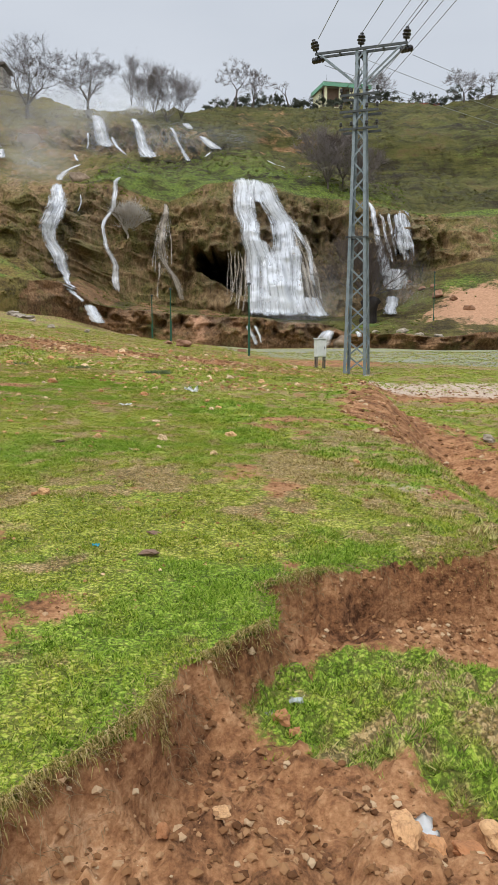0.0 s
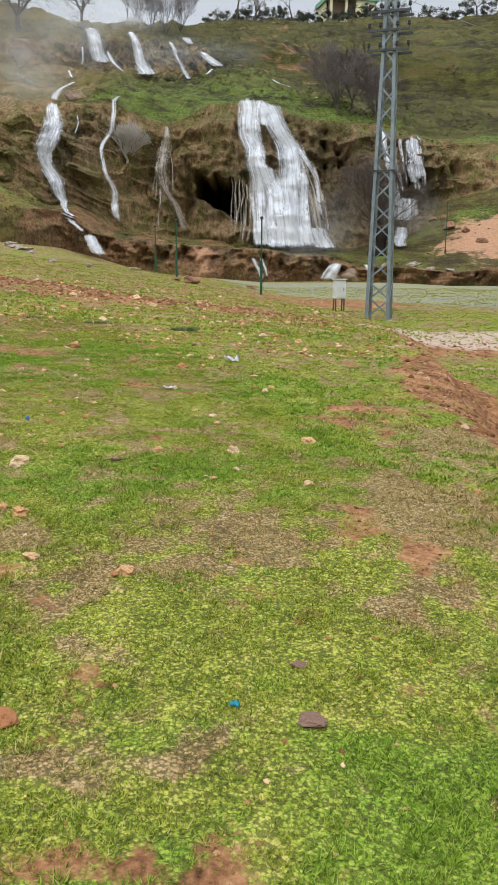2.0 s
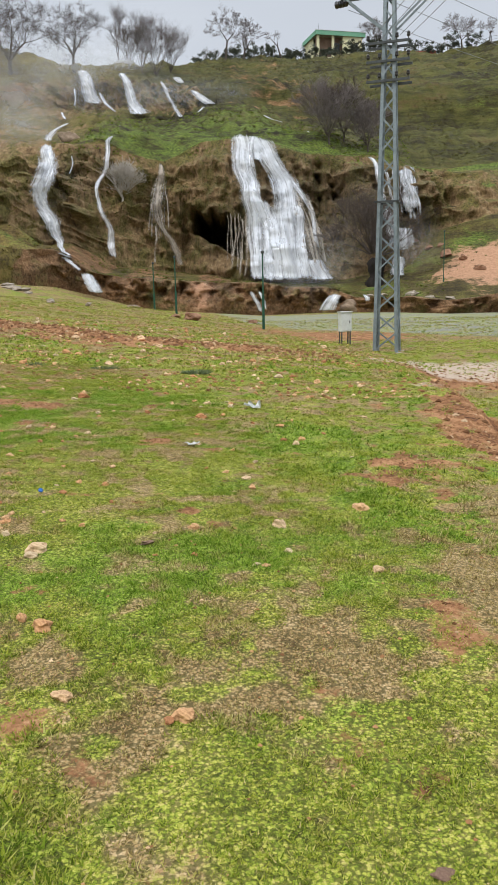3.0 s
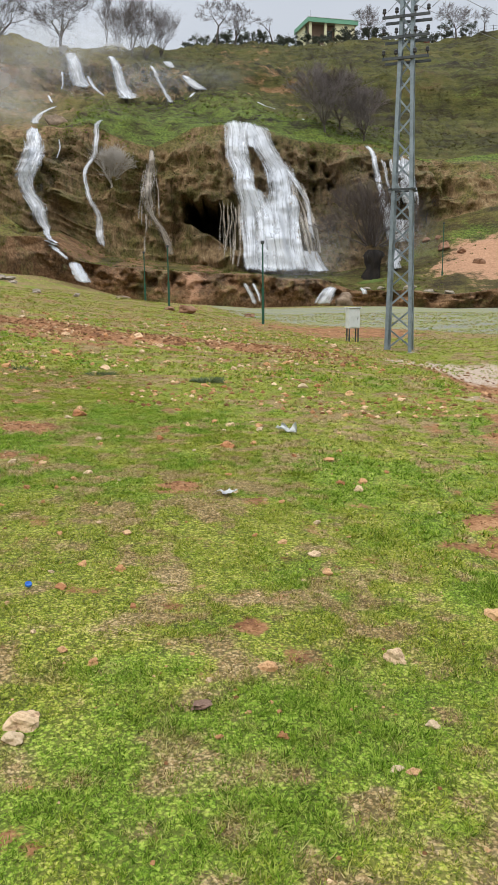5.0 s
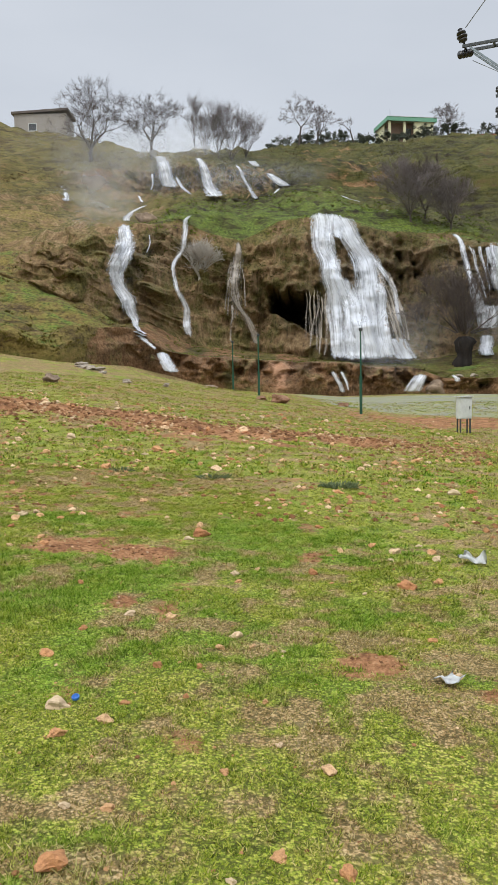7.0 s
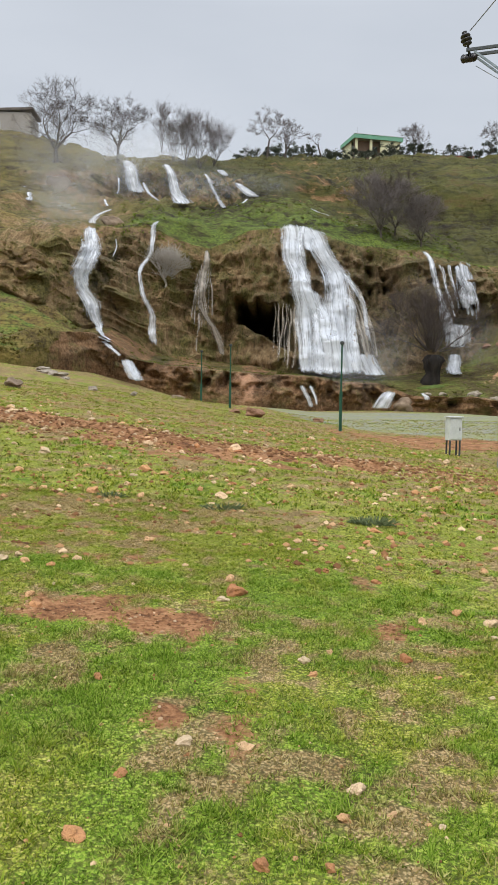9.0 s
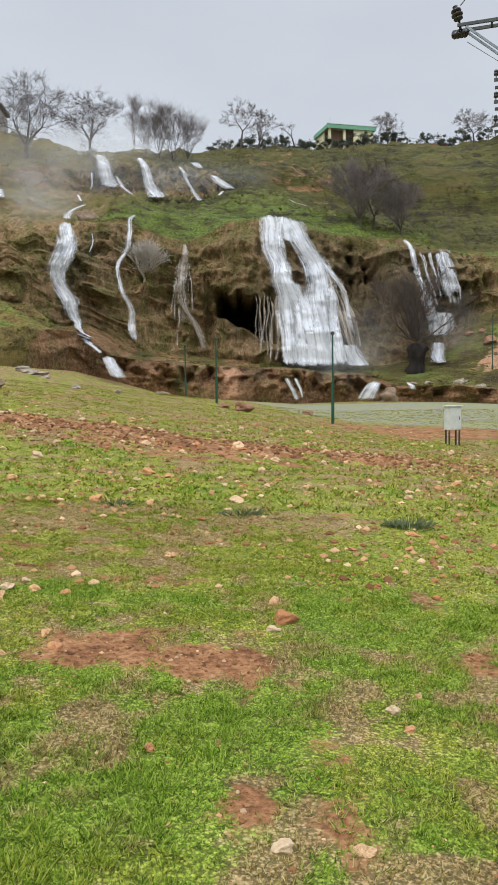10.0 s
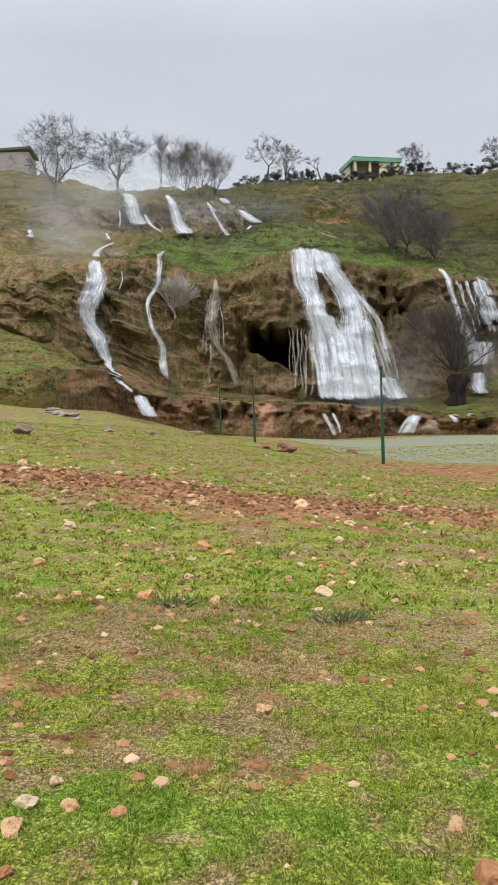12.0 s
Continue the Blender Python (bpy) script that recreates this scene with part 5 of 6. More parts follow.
# ---- pollarded tree and bush below the cliff ----
def rock_mesh(rng, size, flat=0.65, detail=2, sharp=0.35):
    bm = bmesh.new()
    bmesh.ops.create_icosphere(bm, subdivisions=detail, radius=0.5)
    o = Vector((rng.uniform(0, 99), rng.uniform(0, 99), rng.uniform(0, 99)))
    cuts = [Vector((rng.gauss(0, 1), rng.gauss(0, 1), rng.gauss(0, 0.8))).normalized() for _ in range(7)]
    for v in bm.verts:
        p = v.co.copy()
        for c in cuts:
            h = p.dot(c)
            if h > 0.33:
                p -= c * (h - 0.33) * 0.85
        p *= 1 + sharp * noise.noise(p * 2.5 + o) + 0.14 * noise.noise(p * 7 + o) + 0.07 * noise.noise(p * 17 + o)
        v.co = Vector((p.x * size * rng_stretch(o), p.y * size, p.z * size * flat))
    return bm


def rng_stretch(o):
    return 1.0 + 0.45 * (o.x % 1.0)


M_DARKBARK = plain("wet_dark_bark", (0.008, 0.007, 0.006), (0.04, 0.031, 0.025), 3.0, 0.85, 0, 0.9, (1, 1, 0.4), deep=0.1)


def make_pollard():
    px, py = 9.55, 63.4
    tree = thing("pollard_tree", px, py, on_hill(px, py) - 0.1, "old pollarded tree with dark trunk and bare shoots", "tree")
    bm = bmesh.new()
    prof = [(0.8, -0.4), (0.66, 0.3), (0.52, 0.8), (0.55, 1.2), (0.66, 1.5), (0.74, 1.75), (0.55, 2.0), (0.3, 2.15)]
    add_lathe(bm, prof, Matrix(), 40)
    for v in bm.verts:
        v.co += Vector((v.co.x, v.co.y, 0)) * (0.5 * noise.noise(v.co * 2.3) + 0.12 * math.sin(7 * math.atan2(v.co.y, v.co.x) + 2 * v.co.z))
    part("trunk", bm, M_DARKBARK, tree, "thick dark knobbly trunk", True)
    twigs = Limbs()
    rng = random.Random(5)
    for k in range(34):
        ang, tilt = rng.uniform(0, math.tau), rng.uniform(0.15, 1.25)
        d = Vector((math.cos(ang) * math.sin(tilt), math.sin(ang) * math.sin(tilt), math.cos(tilt)))
        grow(rng, twigs, twigs, Vector((0.6 * d.x, 0.6 * d.y, 2.2 + 0.4 * d.z)), d, rng.uniform(1.3, 2.3), 0.055, 2, 0.4, 0.3, 0.013)
    for name, limbs, mat in (("crown", twigs, M_TWIG),):
        me = limbs.mesh(name)
        me.materials.append(mat)
        new(name, me).parent = tree
    bm = rock_mesh(rng, 2.2, 0.45, 4, 0.5)
    bmesh.ops.translate(bm, verts=bm.verts, vec=(0.2, -0.6, -0.45))
    part("mossy_foot", bm, M_MOSS, tree, "mossy mound at the trunk's foot", True)


make_pollard()
make_bare_tree("bare_bush", *on_cliff(-10.6, hill_xz(-10.6, 10.2) - 0.9, 10.0), 4.9, "pale bare bush growing on the wet rock", 17, trunk=0.03, radius=0.1, depth=3, spread=0.55, lift=0.6, forks=17, twig=M_WHITETWIG, bark=M_WHITETWIG, thin=0.02, category="bush")
for k, (bx, bz, bh) in enumerate(((8.4, 8.5, 2.8), (7.0, 6.2, 2.4), (15.4, 7.4, 3.0))):
    make_bare_tree("bare_bush", *on_cliff(bx, hill_xz(bx, bz) - 0.4, bz), bh, "bare twiggy bush clinging to the dark cliff", 120 + k, trunk=0.03, radius=0.05, depth=3, spread=0.6, lift=0.3, forks=6, thin=0.011, twig=M_TWIG, category="bush", group="bushes on the cliff")


# ---- olive hedge on the ridge ----
def make_olive(height, seed):
    rng = random.Random(seed)
    tree = thing("olive_shrub", 0, 0, 0, "dark green small olive tree in the ridge hedge", "shrub", "olive hedge on the ridge")
    stems, twigs = Limbs(), Limbs()
    for k in range(3):
        ang = math.tau * k / 3 + rng.random()
        grow(rng, stems, twigs, Vector((0, 0, -0.2)), Vector((0.3 * math.cos(ang), 0.3 * math.sin(ang), 1)).normalized(), height * 0.4, 0.06, 2, 0.5, 0.5, 0.015)
    me = stems.mesh("trunk")
    me.materials.append(M_BARK)
    new("trunk", me).parent = tree
    v, q = [], []
    clumps = [(rng.gauss(0, 0.28) * height, rng.gauss(0, 0.28) * height, rng.uniform(0.3, 1.0) * height, rng.uniform(0.12, 0.28) * height) for _ in range(9)]
    for cx, cy, cz, cr in clumps:
        for _ in range(90):
            o = Vector((rng.gauss(0, 1), rng.gauss(0, 1), rng.gauss(0, 0.8))) * cr * 0.45 + Vector((cx, cy, cz))
            a = Vector((rng.gauss(0, 1), rng.gauss(0, 1), rng.gauss(0, 1))).normalized()
            b = a.orthogonal().normalized()
            s = rng.uniform(0.07, 0.15)
            base = len(v)
            v += [o - a * s, o + b * s * 0.45, o + a * s, o - b * s * 0.45]
            q.append((base, base + 1, base + 2, base + 3))
    me = quick_mesh("leaves", np.array([tuple(p) for p in v]), np.array(q), None, False)
    me.materials.append(M_OLIVE)
    new("leaves", me).parent = tree
    return tree


olives = [make_olive(h, 300 + n) for n, h in enumerate((1.9, 2.4, 1.6, 2.7))]
rng_h = random.Random(77)
spots = []
for k in range(58):
    hx = -7.5 + k * 0.86 + rng_h.uniform(-0.4, 0.4)
    if 27.5 < hx and rng_h.random() < 0.55:
        continue
    hy = np.interp(hx, [-8, 0, 15, 45], [138, 141, 152, 151.5]) + rng_h.uniform(-1.2, 1.6)
    spots.append((hx, float(hy), rng_h.uniform(0.75, 1.15)))
for n, (hx, hy, sc) in enumerate(spots):
    m = Matrix.Translation((hx, hy, on_hill(hx, hy) - 0.1)) @ Matrix.Rotation(rng_h.uniform(0, 6.28), 4, "Z")
    if n < 4:
        olives[n].matrix_basis = m
    else:
        copy_thing(olives[n % 4], m)


# ---- houses on the ridge ----
M_YELLOW = plain("pale_yellow_render", (0.66, 0.63, 0.38), (0.80, 0.77, 0.52), 0.8, 0.9, 0, 0.1)
M_GREENFASCIA = plain("green_fascia", (0.14, 0.34, 0.22), (0.22, 0.46, 0.31), 1.0, 0.7, 0, 0.05)
M_BROWNWALL = plain("brown_wall", (0.17, 0.11, 0.08), (0.27, 0.19, 0.14), 0.9, 0.9, 0, 0.1)
M_GREYWALL = plain("grey_brown_wall", (0.30, 0.27, 0.24), (0.42, 0.39, 0.35), 0.6, 0.9, 0, 0.1)
M_ROOF = plain("dark_roof_sheet", (0.09, 0.075, 0.065), (0.17, 0.14, 0.12), 0.9, 0.8, 0, 0.1)
M_RED = plain("red_wall_paint", (0.30, 0.085, 0.06), (0.44, 0.15, 0.11), 1.0, 0.9, 0, 0.1)
M_GLASS = plain("dark_window_glass", (0.03, 0.035, 0.04), (0.07, 0.075, 0.08), 1.0, 0.1, 0, 0.0, spec=0.6)


def box_part(name, parent, material, centre, size, bevel=0.0, label=""):
    bm = bmesh.new()
    add_box(bm, centre, size, None, bevel)
    return part(name, bm, material, parent, label)


def make_house():
    h = thing("house", 14.9, 165.0, 43.4, "pale yellow flat-roofed house with a green fascia", "house", turn=14)
    w, d, top = 9.4, 7.6, 7.7
    box_part("wall", h, M_YELLOW, (w / 2, d - 0.15, top / 2), (w, 0.3, top), label="back wall")
    box_part("wall", h, M_YELLOW, (w - 0.15, d / 2, top / 2), (0.3, d - 0.6, top), label="end wall")
    box_part("wall", h, M_BROWNWALL, (2.9, 1.4, top / 2), (5.5, 0.3, top), label="brown recessed porch wall")
    box_part("wall", h, M_YELLOW, (0.15, 5.0, top / 2), (0.3, 4.5, top), label="side wall")
    box_part("wall", h, M_YELLOW, (2.9, 0.15, 1.9), (5.6, 0.3, 3.8), label="low porch wall")
    for x0, x1, z0, z1 in ((5.7, 6.9, 0, top), (8.5, 9.1, 0, top), (6.9, 8.5, 0, 4.4), (6.9, 8.5, 6.5, top)):
        box_part("wall", h, M_YELLOW, ((x0 + x1) / 2, 0.15, (z0 + z1) / 2), (x1 - x0, 0.3, z1 - z0))
    for cx in (0.25, 3.3, 5.5):
        box_part("porch_column", h, M_YELLOW, (cx, 0.25, 5.75), (0.45, 0.45, 3.9), 0.02)
    win = box_part("window", h, M_WHITEPAINT, (7.7, 0.12, 6.42), (1.6, 0.1, 0.14), label="white framed window")
    for x in (6.96, 7.7, 8.44):
        box_part("frame_bar", win, M_WHITEPAINT, (x, 0.12, 5.45), (0.09, 0.1, 1.95))
    box_part("frame_bar", win, M_WHITEPAINT, (7.7, 0.12, 4.46), (1.6, 0.1, 0.1))
    for x in (7.33, 8.07):
        box_part("pane", win, M_GLASS, (x, 0.2, 5.45), (0.66, 0.02, 1.86))
    box_part("porch_window", h, M_GLASS, (4.4, 1.22, 6.0), (1.3, 0.06, 1.5))
    box_part("roof", h, M_CONCRETE, (w / 2, d / 2 + 0.1, top + 0.12), (w + 0.5, d + 0.5, 0.24))
    box_part("fascia", h, M_GREENFASCIA, (w / 2, -0.28, top + 0.4), (w + 0.9, 0.12, 0.8), 0.01, "green painted fascia")
    box_part("fascia", h, M_GREENFASCIA, (-0.35, d / 2, top + 0.4), (0.12, d + 0.4, 0.8), 0.01, "green painted fascia")
    box_part("fascia", h, M_GREENFASCIA, (w + 0.35, d / 2, top + 0.4), (0.12, d + 0.4, 0.8), 0.01, "green painted fascia")
    box_part("coping", h, M_WHITEPAINT, (w / 2, -0.28, top + 0.84), (w + 1.0, 0.22, 0.1), 0, "pale coping")
    bm = bmesh.new()
    add_tube(bm, (0.4, 0.4, top + 1.0), (0.4, 0.4, top + 2.3), 0.03, 0.02, 6)
    part("aerial", bm, M_DARKSTEEL, h, "thin roof aerial")


make_house()


def make_barn():
    b = thing("farm_building", -38.3, 130.0, on_hill(-38.3, 127.5) - 0.1, "small grey-walled farm building with a dark sloping roof", "building", turn=184)
    for y in (-2.5, 2.5):
        box_part("wall", b, M_GREYWALL, (4, y, 2.3), (8, 0.3, 4.6))
    for x in (0.15, 7.85):
        box_part("wall", b, M_GREYWALL, (x, 0, 2.3), (0.3, 4.7, 4.6))
    bm = bmesh.new()
    add_box(bm, (4, 0, 4.95), (8.8, 5.9, 0.35), Matrix.Rotation(radians(3), 3, "Y"), 0.03)
    part("roof", bm, M_ROOF, b, "dark sheet roof")
    win = box_part("window", b, M_WHITEPAINT, (5.2, 2.67, 2.6), (1.3, 0.06, 1.2), 0, "white framed window")
    box_part("pane", win, M_GLASS, (5.2, 2.705, 2.6), (1.1, 0.02, 1.0))


make_barn()
red = thing("garden_wall", 32.0, 152.5, on_hill(32.0, 152.5) - 0.3, "low red painted wall along the ridge", "wall")
box_part("panel", red, M_RED, (0, 0, 0.55), (6.0, 0.2, 1.1), 0.01)
box_part("coping", red, M_CONCRETE, (0, 0, 1.13), (6.1, 0.28, 0.08), 0.01)
pale = thing("garden_wall", 11.0, 149.5, on_hill(11.0, 149.5) - 0.3, "low pale wall below the house", "wall")
box_part("panel", pale, M_CONCRETE, (0, 0, 0.55), (6.5, 0.2, 1.1), 0.01)
box_part("coping", pale, M_WHITEPAINT, (0, 0, 1.13), (6.6, 0.28, 0.08), 0.01)


def make_fence():
    rng = random.Random(9)
    f = thing("ridge_fence", 0, 0, 0, "thin wire fence on dark posts along the ridge", "fence")
    last = None
    for k in range(24):
        x = 20 + k * 1.25
        y = float(line_at(6, x)[0]) - 0.4
        z = on_hill(x, y)
        bm = bmesh.new()
        add_tube(bm, (x, y, z - 0.3), (x, y, z + 0.95 + rng.uniform(-0.1, 0.1)), 0.045, 0.04, 6)
        part("fence_post", bm, M_BARK, f)
        if last:
            for h in (0.35, 0.85):
                bm = bmesh.new()
                add_tube(bm, (last[0], last[1], last[2] + h), (x, y, z + h), 0.018, 0.018, 4)
                part("wire", bm, M_DARKSTEEL, f)
        last = (x, y, z)


make_fence()

# ---- boulders ----
M_ROCK = plain("tufa_rock", (0.13, 0.092, 0.062), (0.40, 0.30, 0.21), 2.4, 0.95, 0, 0.9, deep=0.15)
M_REDROCK = plain("red_clay_rock", (0.15, 0.07, 0.04), (0.42, 0.24, 0.145), 2.6, 0.95, 0, 0.9, deep=0.15)
M_GREYROCK = plain("grey_rock", (0.20, 0.16, 0.12), (0.50, 0.43, 0.34), 2.4, 0.95, 0, 0.9, deep=0.15)
rng_b = random.Random(41)


def ground_z(x, y):
    yb, zb = (float(a) for a in line_at(0, x))
    if y > yb + 1.0:
        return on_hill(x, y)
    t = float(step(-14, 0.5, y - yb))
    return float(field(x, y)[0]) * (1 - t) + (zb - 0.12) * t


def make_boulder(x, y, size, mat, label, flat=0.65, sink=0.12):
    bm = rock_mesh(rng_b, size, flat, 4, 0.5)
    ob = part("boulder", bm, mat, None, "", True)
    ob.location, ob.rotation_euler = (x, y, ground_z(x, y) + size * flat * (0.4 - sink)), (0, 0, rng_b.uniform(0, 6.28))
    return tagged(ob, label, "boulder")


make_boulder(-3.0, 35.2, 0.6, M_REDROCK, "red-brown rough boulder on the meadow's edge", 0.75)
make_boulder(-3.7, 35.6, 0.35, M_REDROCK, "small red-brown boulder beside a larger one", 0.5)
make_boulder(-0.3, 38.6, 0.45, M_REDROCK, "red-brown boulder beside the gravel road", 0.6)
for bx, by, bs in ((-12.6, 44.6, 0.7), (-13.2, 44.9, 0.8), (-12.9, 44.1, 0.55), (-13.7, 45.3, 0.7), (-12.2, 43.9, 0.45), (-13.4, 44.2, 0.5)):
    make_boulder(bx, by, bs, M_GREYROCK, "cracked grey rock of an outcrop on the slope", 0.4, 0.25)
make_boulder(-10.4, 30.3, 0.6, M_ROCK, "brown boulder lying on the meadow", 0.6)
make_boulder(-9.3, 36.7, 0.3, M_GREYROCK, "pale stone on the meadow slope", 0.7)
make_boulder(-8.0, 38.5, 0.28, M_GREYROCK, "pale stone on the meadow slope", 0.7)
make_boulder(-7.0, 47.0, 0.8, M_ROCK, "flat brown rock at the foot of the bank", 0.35)
make_boulder(7.2, 60.8, 1.7, M_ROCK, "rounded brown boulder in the outflow", 0.75, 0.2)
for bx, bz, bs in ((15.4, 4.7, 0.9), (16.3, 4.4, 0.7), (14.8, 5.5, 0.8), (13.9, 6.0, 0.6), (15.6, 5.8, 0.6), (16.9, 3.6, 0.7)):
    ob = make_boulder(bx, hill_xz(bx, bz) - 0.3, bs, M_REDROCK, "tumbled red-brown rock below the cliff", 0.7)
for bx, bs in ((9.5, 0.6), (11.2, 0.9), (12.3, 0.5), (8.7, 0.5), (13.5, 0.6)):
    make_boulder(bx, float(line_at(0, bx)[0]) + 1.2, bs, M_GREYROCK, "pale stone on the roadside bank", 0.5)
chunk = part("boulder", rock_mesh(rng_b, 1.2, 1.4, 4, 0.6), M_ROCK, None, "", True)
chunk.location = on_cliff(-17.5, hill_xz(-17.5, 17.2) - 0.4, 17.3)
tagged(chunk, "upright brown block of rock beside the stepped fall", "boulder")
make_boulder(3.6, 10.85, 0.2, M_GREYROCK, "pale stone lying on low grass", 0.7)


# ---- stones on the meadow ----
def make_stone_material():
    n = Nodes("field_stone")
    info = n.add("ShaderNodeObjectInfo")
    big, small = n.noise(2.2, 6, 0.7), n.noise(9, 5, 0.7)
    base = n.ramp(info.outputs["Random"], [(0.0, (0.40, 0.17, 0.075)), (0.35, (0.58, 0.29, 0.13)), (0.65, (0.66, 0.40, 0.20)), (0.9, (0.72, 0.53, 0.33))])
    f = n.math("ADD", n.math("MULTIPLY", big, 0.6), n.math("MULTIPLY", small, 0.4))
    c = n.mix(n.ramp(f, [(0.36, 0.7), (0.52, 0.0)]), base, (0.26, 0.12, 0.06))
    return n.surface(c, 0.95, n.bump(f, 0.8, 0.015), 0, 0.2)


M_STONE = make_stone_material()
M_PALESTONE = plain("pale_limestone", (0.45, 0.32, 0.19), (0.68, 0.53, 0.35), 2.0, 0.9, 0, 0.4)
rng_s = random.Random(19)
STONE_MESHES = []
for k in range(10):
    bm = rock_mesh(rng_s, 1.0, rng_s.uniform(0.5, 0.75), 3, 0.55)
    me = bpy.data.meshes.new("stone")
    bm.to_mesh(me)
    bm.free()
    me.materials.append(M_STONE)
    STONE_MESHES.append(me)


def make_stone(x, y, size, mat=None, label="rough reddish stone lying in short grass"):
    ob = new("stone", rng_s.choice(STONE_MESHES))
    size *= 1.15
    if mat:
        ob.data = ob.data.copy()
        ob.data.materials[0] = mat
    ob.scale = (size * 0.85, size * rng_s.uniform(0.6, 0.9), size * rng_s.uniform(0.75, 1.0))
    ob.location = (x, y, float(field(x, y)[0]) + 0.08 * size)
    ob.rotation_euler = (rng_s.uniform(-0.3, 0.3), rng_s.uniform(-0.3, 0.3), rng_s.uniform(0, 6.28))
    return tagged(ob, label, "stone", "stones on the meadow")


# the larger stones, from the near end of the walk to the far one
for sx, sy, ss in ((-1.14, 3.6, 0.05), (-1.08, 3.61, 0.085), (-1.54, 3.73, 0.08), (-1.74, 4.3, 0.11), (-1.86, 4.39, 0.07), (-0.19, 4.97, 0.07), (-1.15, 5.23, 0.04), (-1.36, 5.23, 0.029), (-1.26, 5.36, 0.024), (-1.4, 5.58, 0.029), (-1.18, 5.66, 0.064), (-1.85, 5.71, 0.05), (-2.33, 5.76, 0.072), (-0.66, 5.8, 0.09), (-1.99, 5.81, 0.055), (-2.34, 5.93, 0.05), (-2.14, 5.95, 0.033), (-2.48, 6.16, 0.054), (-0.1, 6.22, 0.12), (-1.76, 6.24, 0.035), (-2.33, 6.25, 0.027), (-2.12, 6.41, 0.056), (-2.72, 6.62, 0.097), (-1.88, 6.7, 0.065), (-2.08, 6.75, 0.051), (-0.81, 6.76, 0.072), (-2.64, 6.93, 0.049), (-1.02, 7.2, 0.056)):
    make_stone(sx, sy, ss)
for sx, sy, ss in ((-1.17, 7.3, 0.034), (-2.95, 7.37, 0.061), (-2.1, 7.42, 0.041), (-2.81, 7.53, 0.056), (-2.76, 7.7, 0.041), (-2.17, 7.75, 0.032), (-0.97, 7.99, 0.053), (-2.5, 8.11, 0.041), (-2.7, 8.11, 0.054), (-1.28, 8.2, 0.048), (-3.27, 8.22, 0.066), (-2.43, 8.39, 0.055), (-2.27, 8.42, 0.038), (-2.37, 8.58, 0.067), (-3.19, 8.59, 0.05), (-1.33, 8.68, 0.06), (-2.76, 8.84, 0.052), (-3.45, 9.44, 0.051), (-2.45, 9.67, 0.052), (-1.33, 9.7, 0.132), (-1.1, 9.85, 0.072), (-1.95, 9.95, 0.069), (-2.34, 10, 0.044), (-4.24, 10.3, 0.05), (-4.02, 10.43, 0.063), (-4.1, 10.59, 0.073), (-1.73, 10.6, 0.071), (-1.47, 10.84, 0.082)):
    make_stone(sx, sy, ss)
for sx, sy, ss in ((-4.45, 10.86, 0.064), (-2.87, 10.96, 0.135), (-4.5, 11.13, 0.092), (-2.91, 11.25, 0.079), (-4.15, 11.25, 0.067), (-4.33, 11.27, 0.074), (-4.44, 11.47, 0.07), (-1.88, 11.49, 0.074), (-2.22, 11.69, 0.06), (-4.75, 12.19, 0.042), (-2.48, 12.28, 0.052), (-3.62, 12.29, 0.084), (-4.38, 12.41, 0.05), (-2.24, 12.7, 0.08), (-3.45, 13.6, 0.085), (-3.99, 14.28, 0.1), (-4.52, 14.36, 0.133), (-5.06, 14.37, 0.09), (-2.57, 14.39, 0.051), (-2.44, 14.59, 0.083), (-5.62, 15.32, 0.136), (-1.23, 15.38, 0.094), (-2.81, 15.72, 0.086), (-3.07, 15.8, 0.107), (-0.69, 16.3, 0.118), (-2.84, 16.84, 0.135)):
    make_stone(sx, sy, ss)
for sx, sy, ss in ((-0.11, 0.86, 0.07), (0.02, 0.88, 0.05), (-0.1, 0.78, 0.04), (0.18, 1.53, 0.06), (0.44, 0.95, 0.08), (0.51, 0.92, 0.08), (0.6, 0.91, 0.11), (0.44, 0.87, 0.1), (0.68, 0.98, 0.08), (0.17, 1.12, 0.04), (0.22, 1.49, 0.045)):
    make_stone(sx, sy, ss, None, "earthy reddish stone on torn bare soil")
for sx, sy, ss in ((-2.03, 5.22, 0.077), (-2.25, 5.5, 0.055), (-2.5, 6, 0.1), (-2.21, 6.61, 0.035), (-3.03, 7.62, 0.097), (-2.11, 8.39, 0.026), (-3, 8.85, 0.067), (-2.48, 9.82, 0.057), (-1.37, 10.36, 0.048), (-2.94, 10.78, 0.059), (-4.02, 10.85, 0.038), (-1.08, 10.96, 0.062), (-4.5, 11.29, 0.115)):
    make_stone(sx, sy, ss, M_PALESTONE, "pale smooth limestone lying in short grass")
# scattered smaller ones
count = 0
while count < 220:
    sx, sy = rng_s.uniform(-9, 4.5), rng_s.uniform(11.5, 27) if count % 5 else rng_s.uniform(2.5, 11)
    if sx > 1.5 or abs(sx + 2.0) > 1.5 + 0.33 * sy:
        continue
    if float(vnoise(sx * 0.7, sy * 0.7, 31.0)[0]) < -0.1:
        continue
    make_stone(sx, sy, min(0.17, 0.028 + rng_s.expovariate(34) + 0.0026 * sy * (sy > 10)), M_PALESTONE if rng_s.random() < 0.13 else None, "small stone scattered on the meadow")
    count += 1


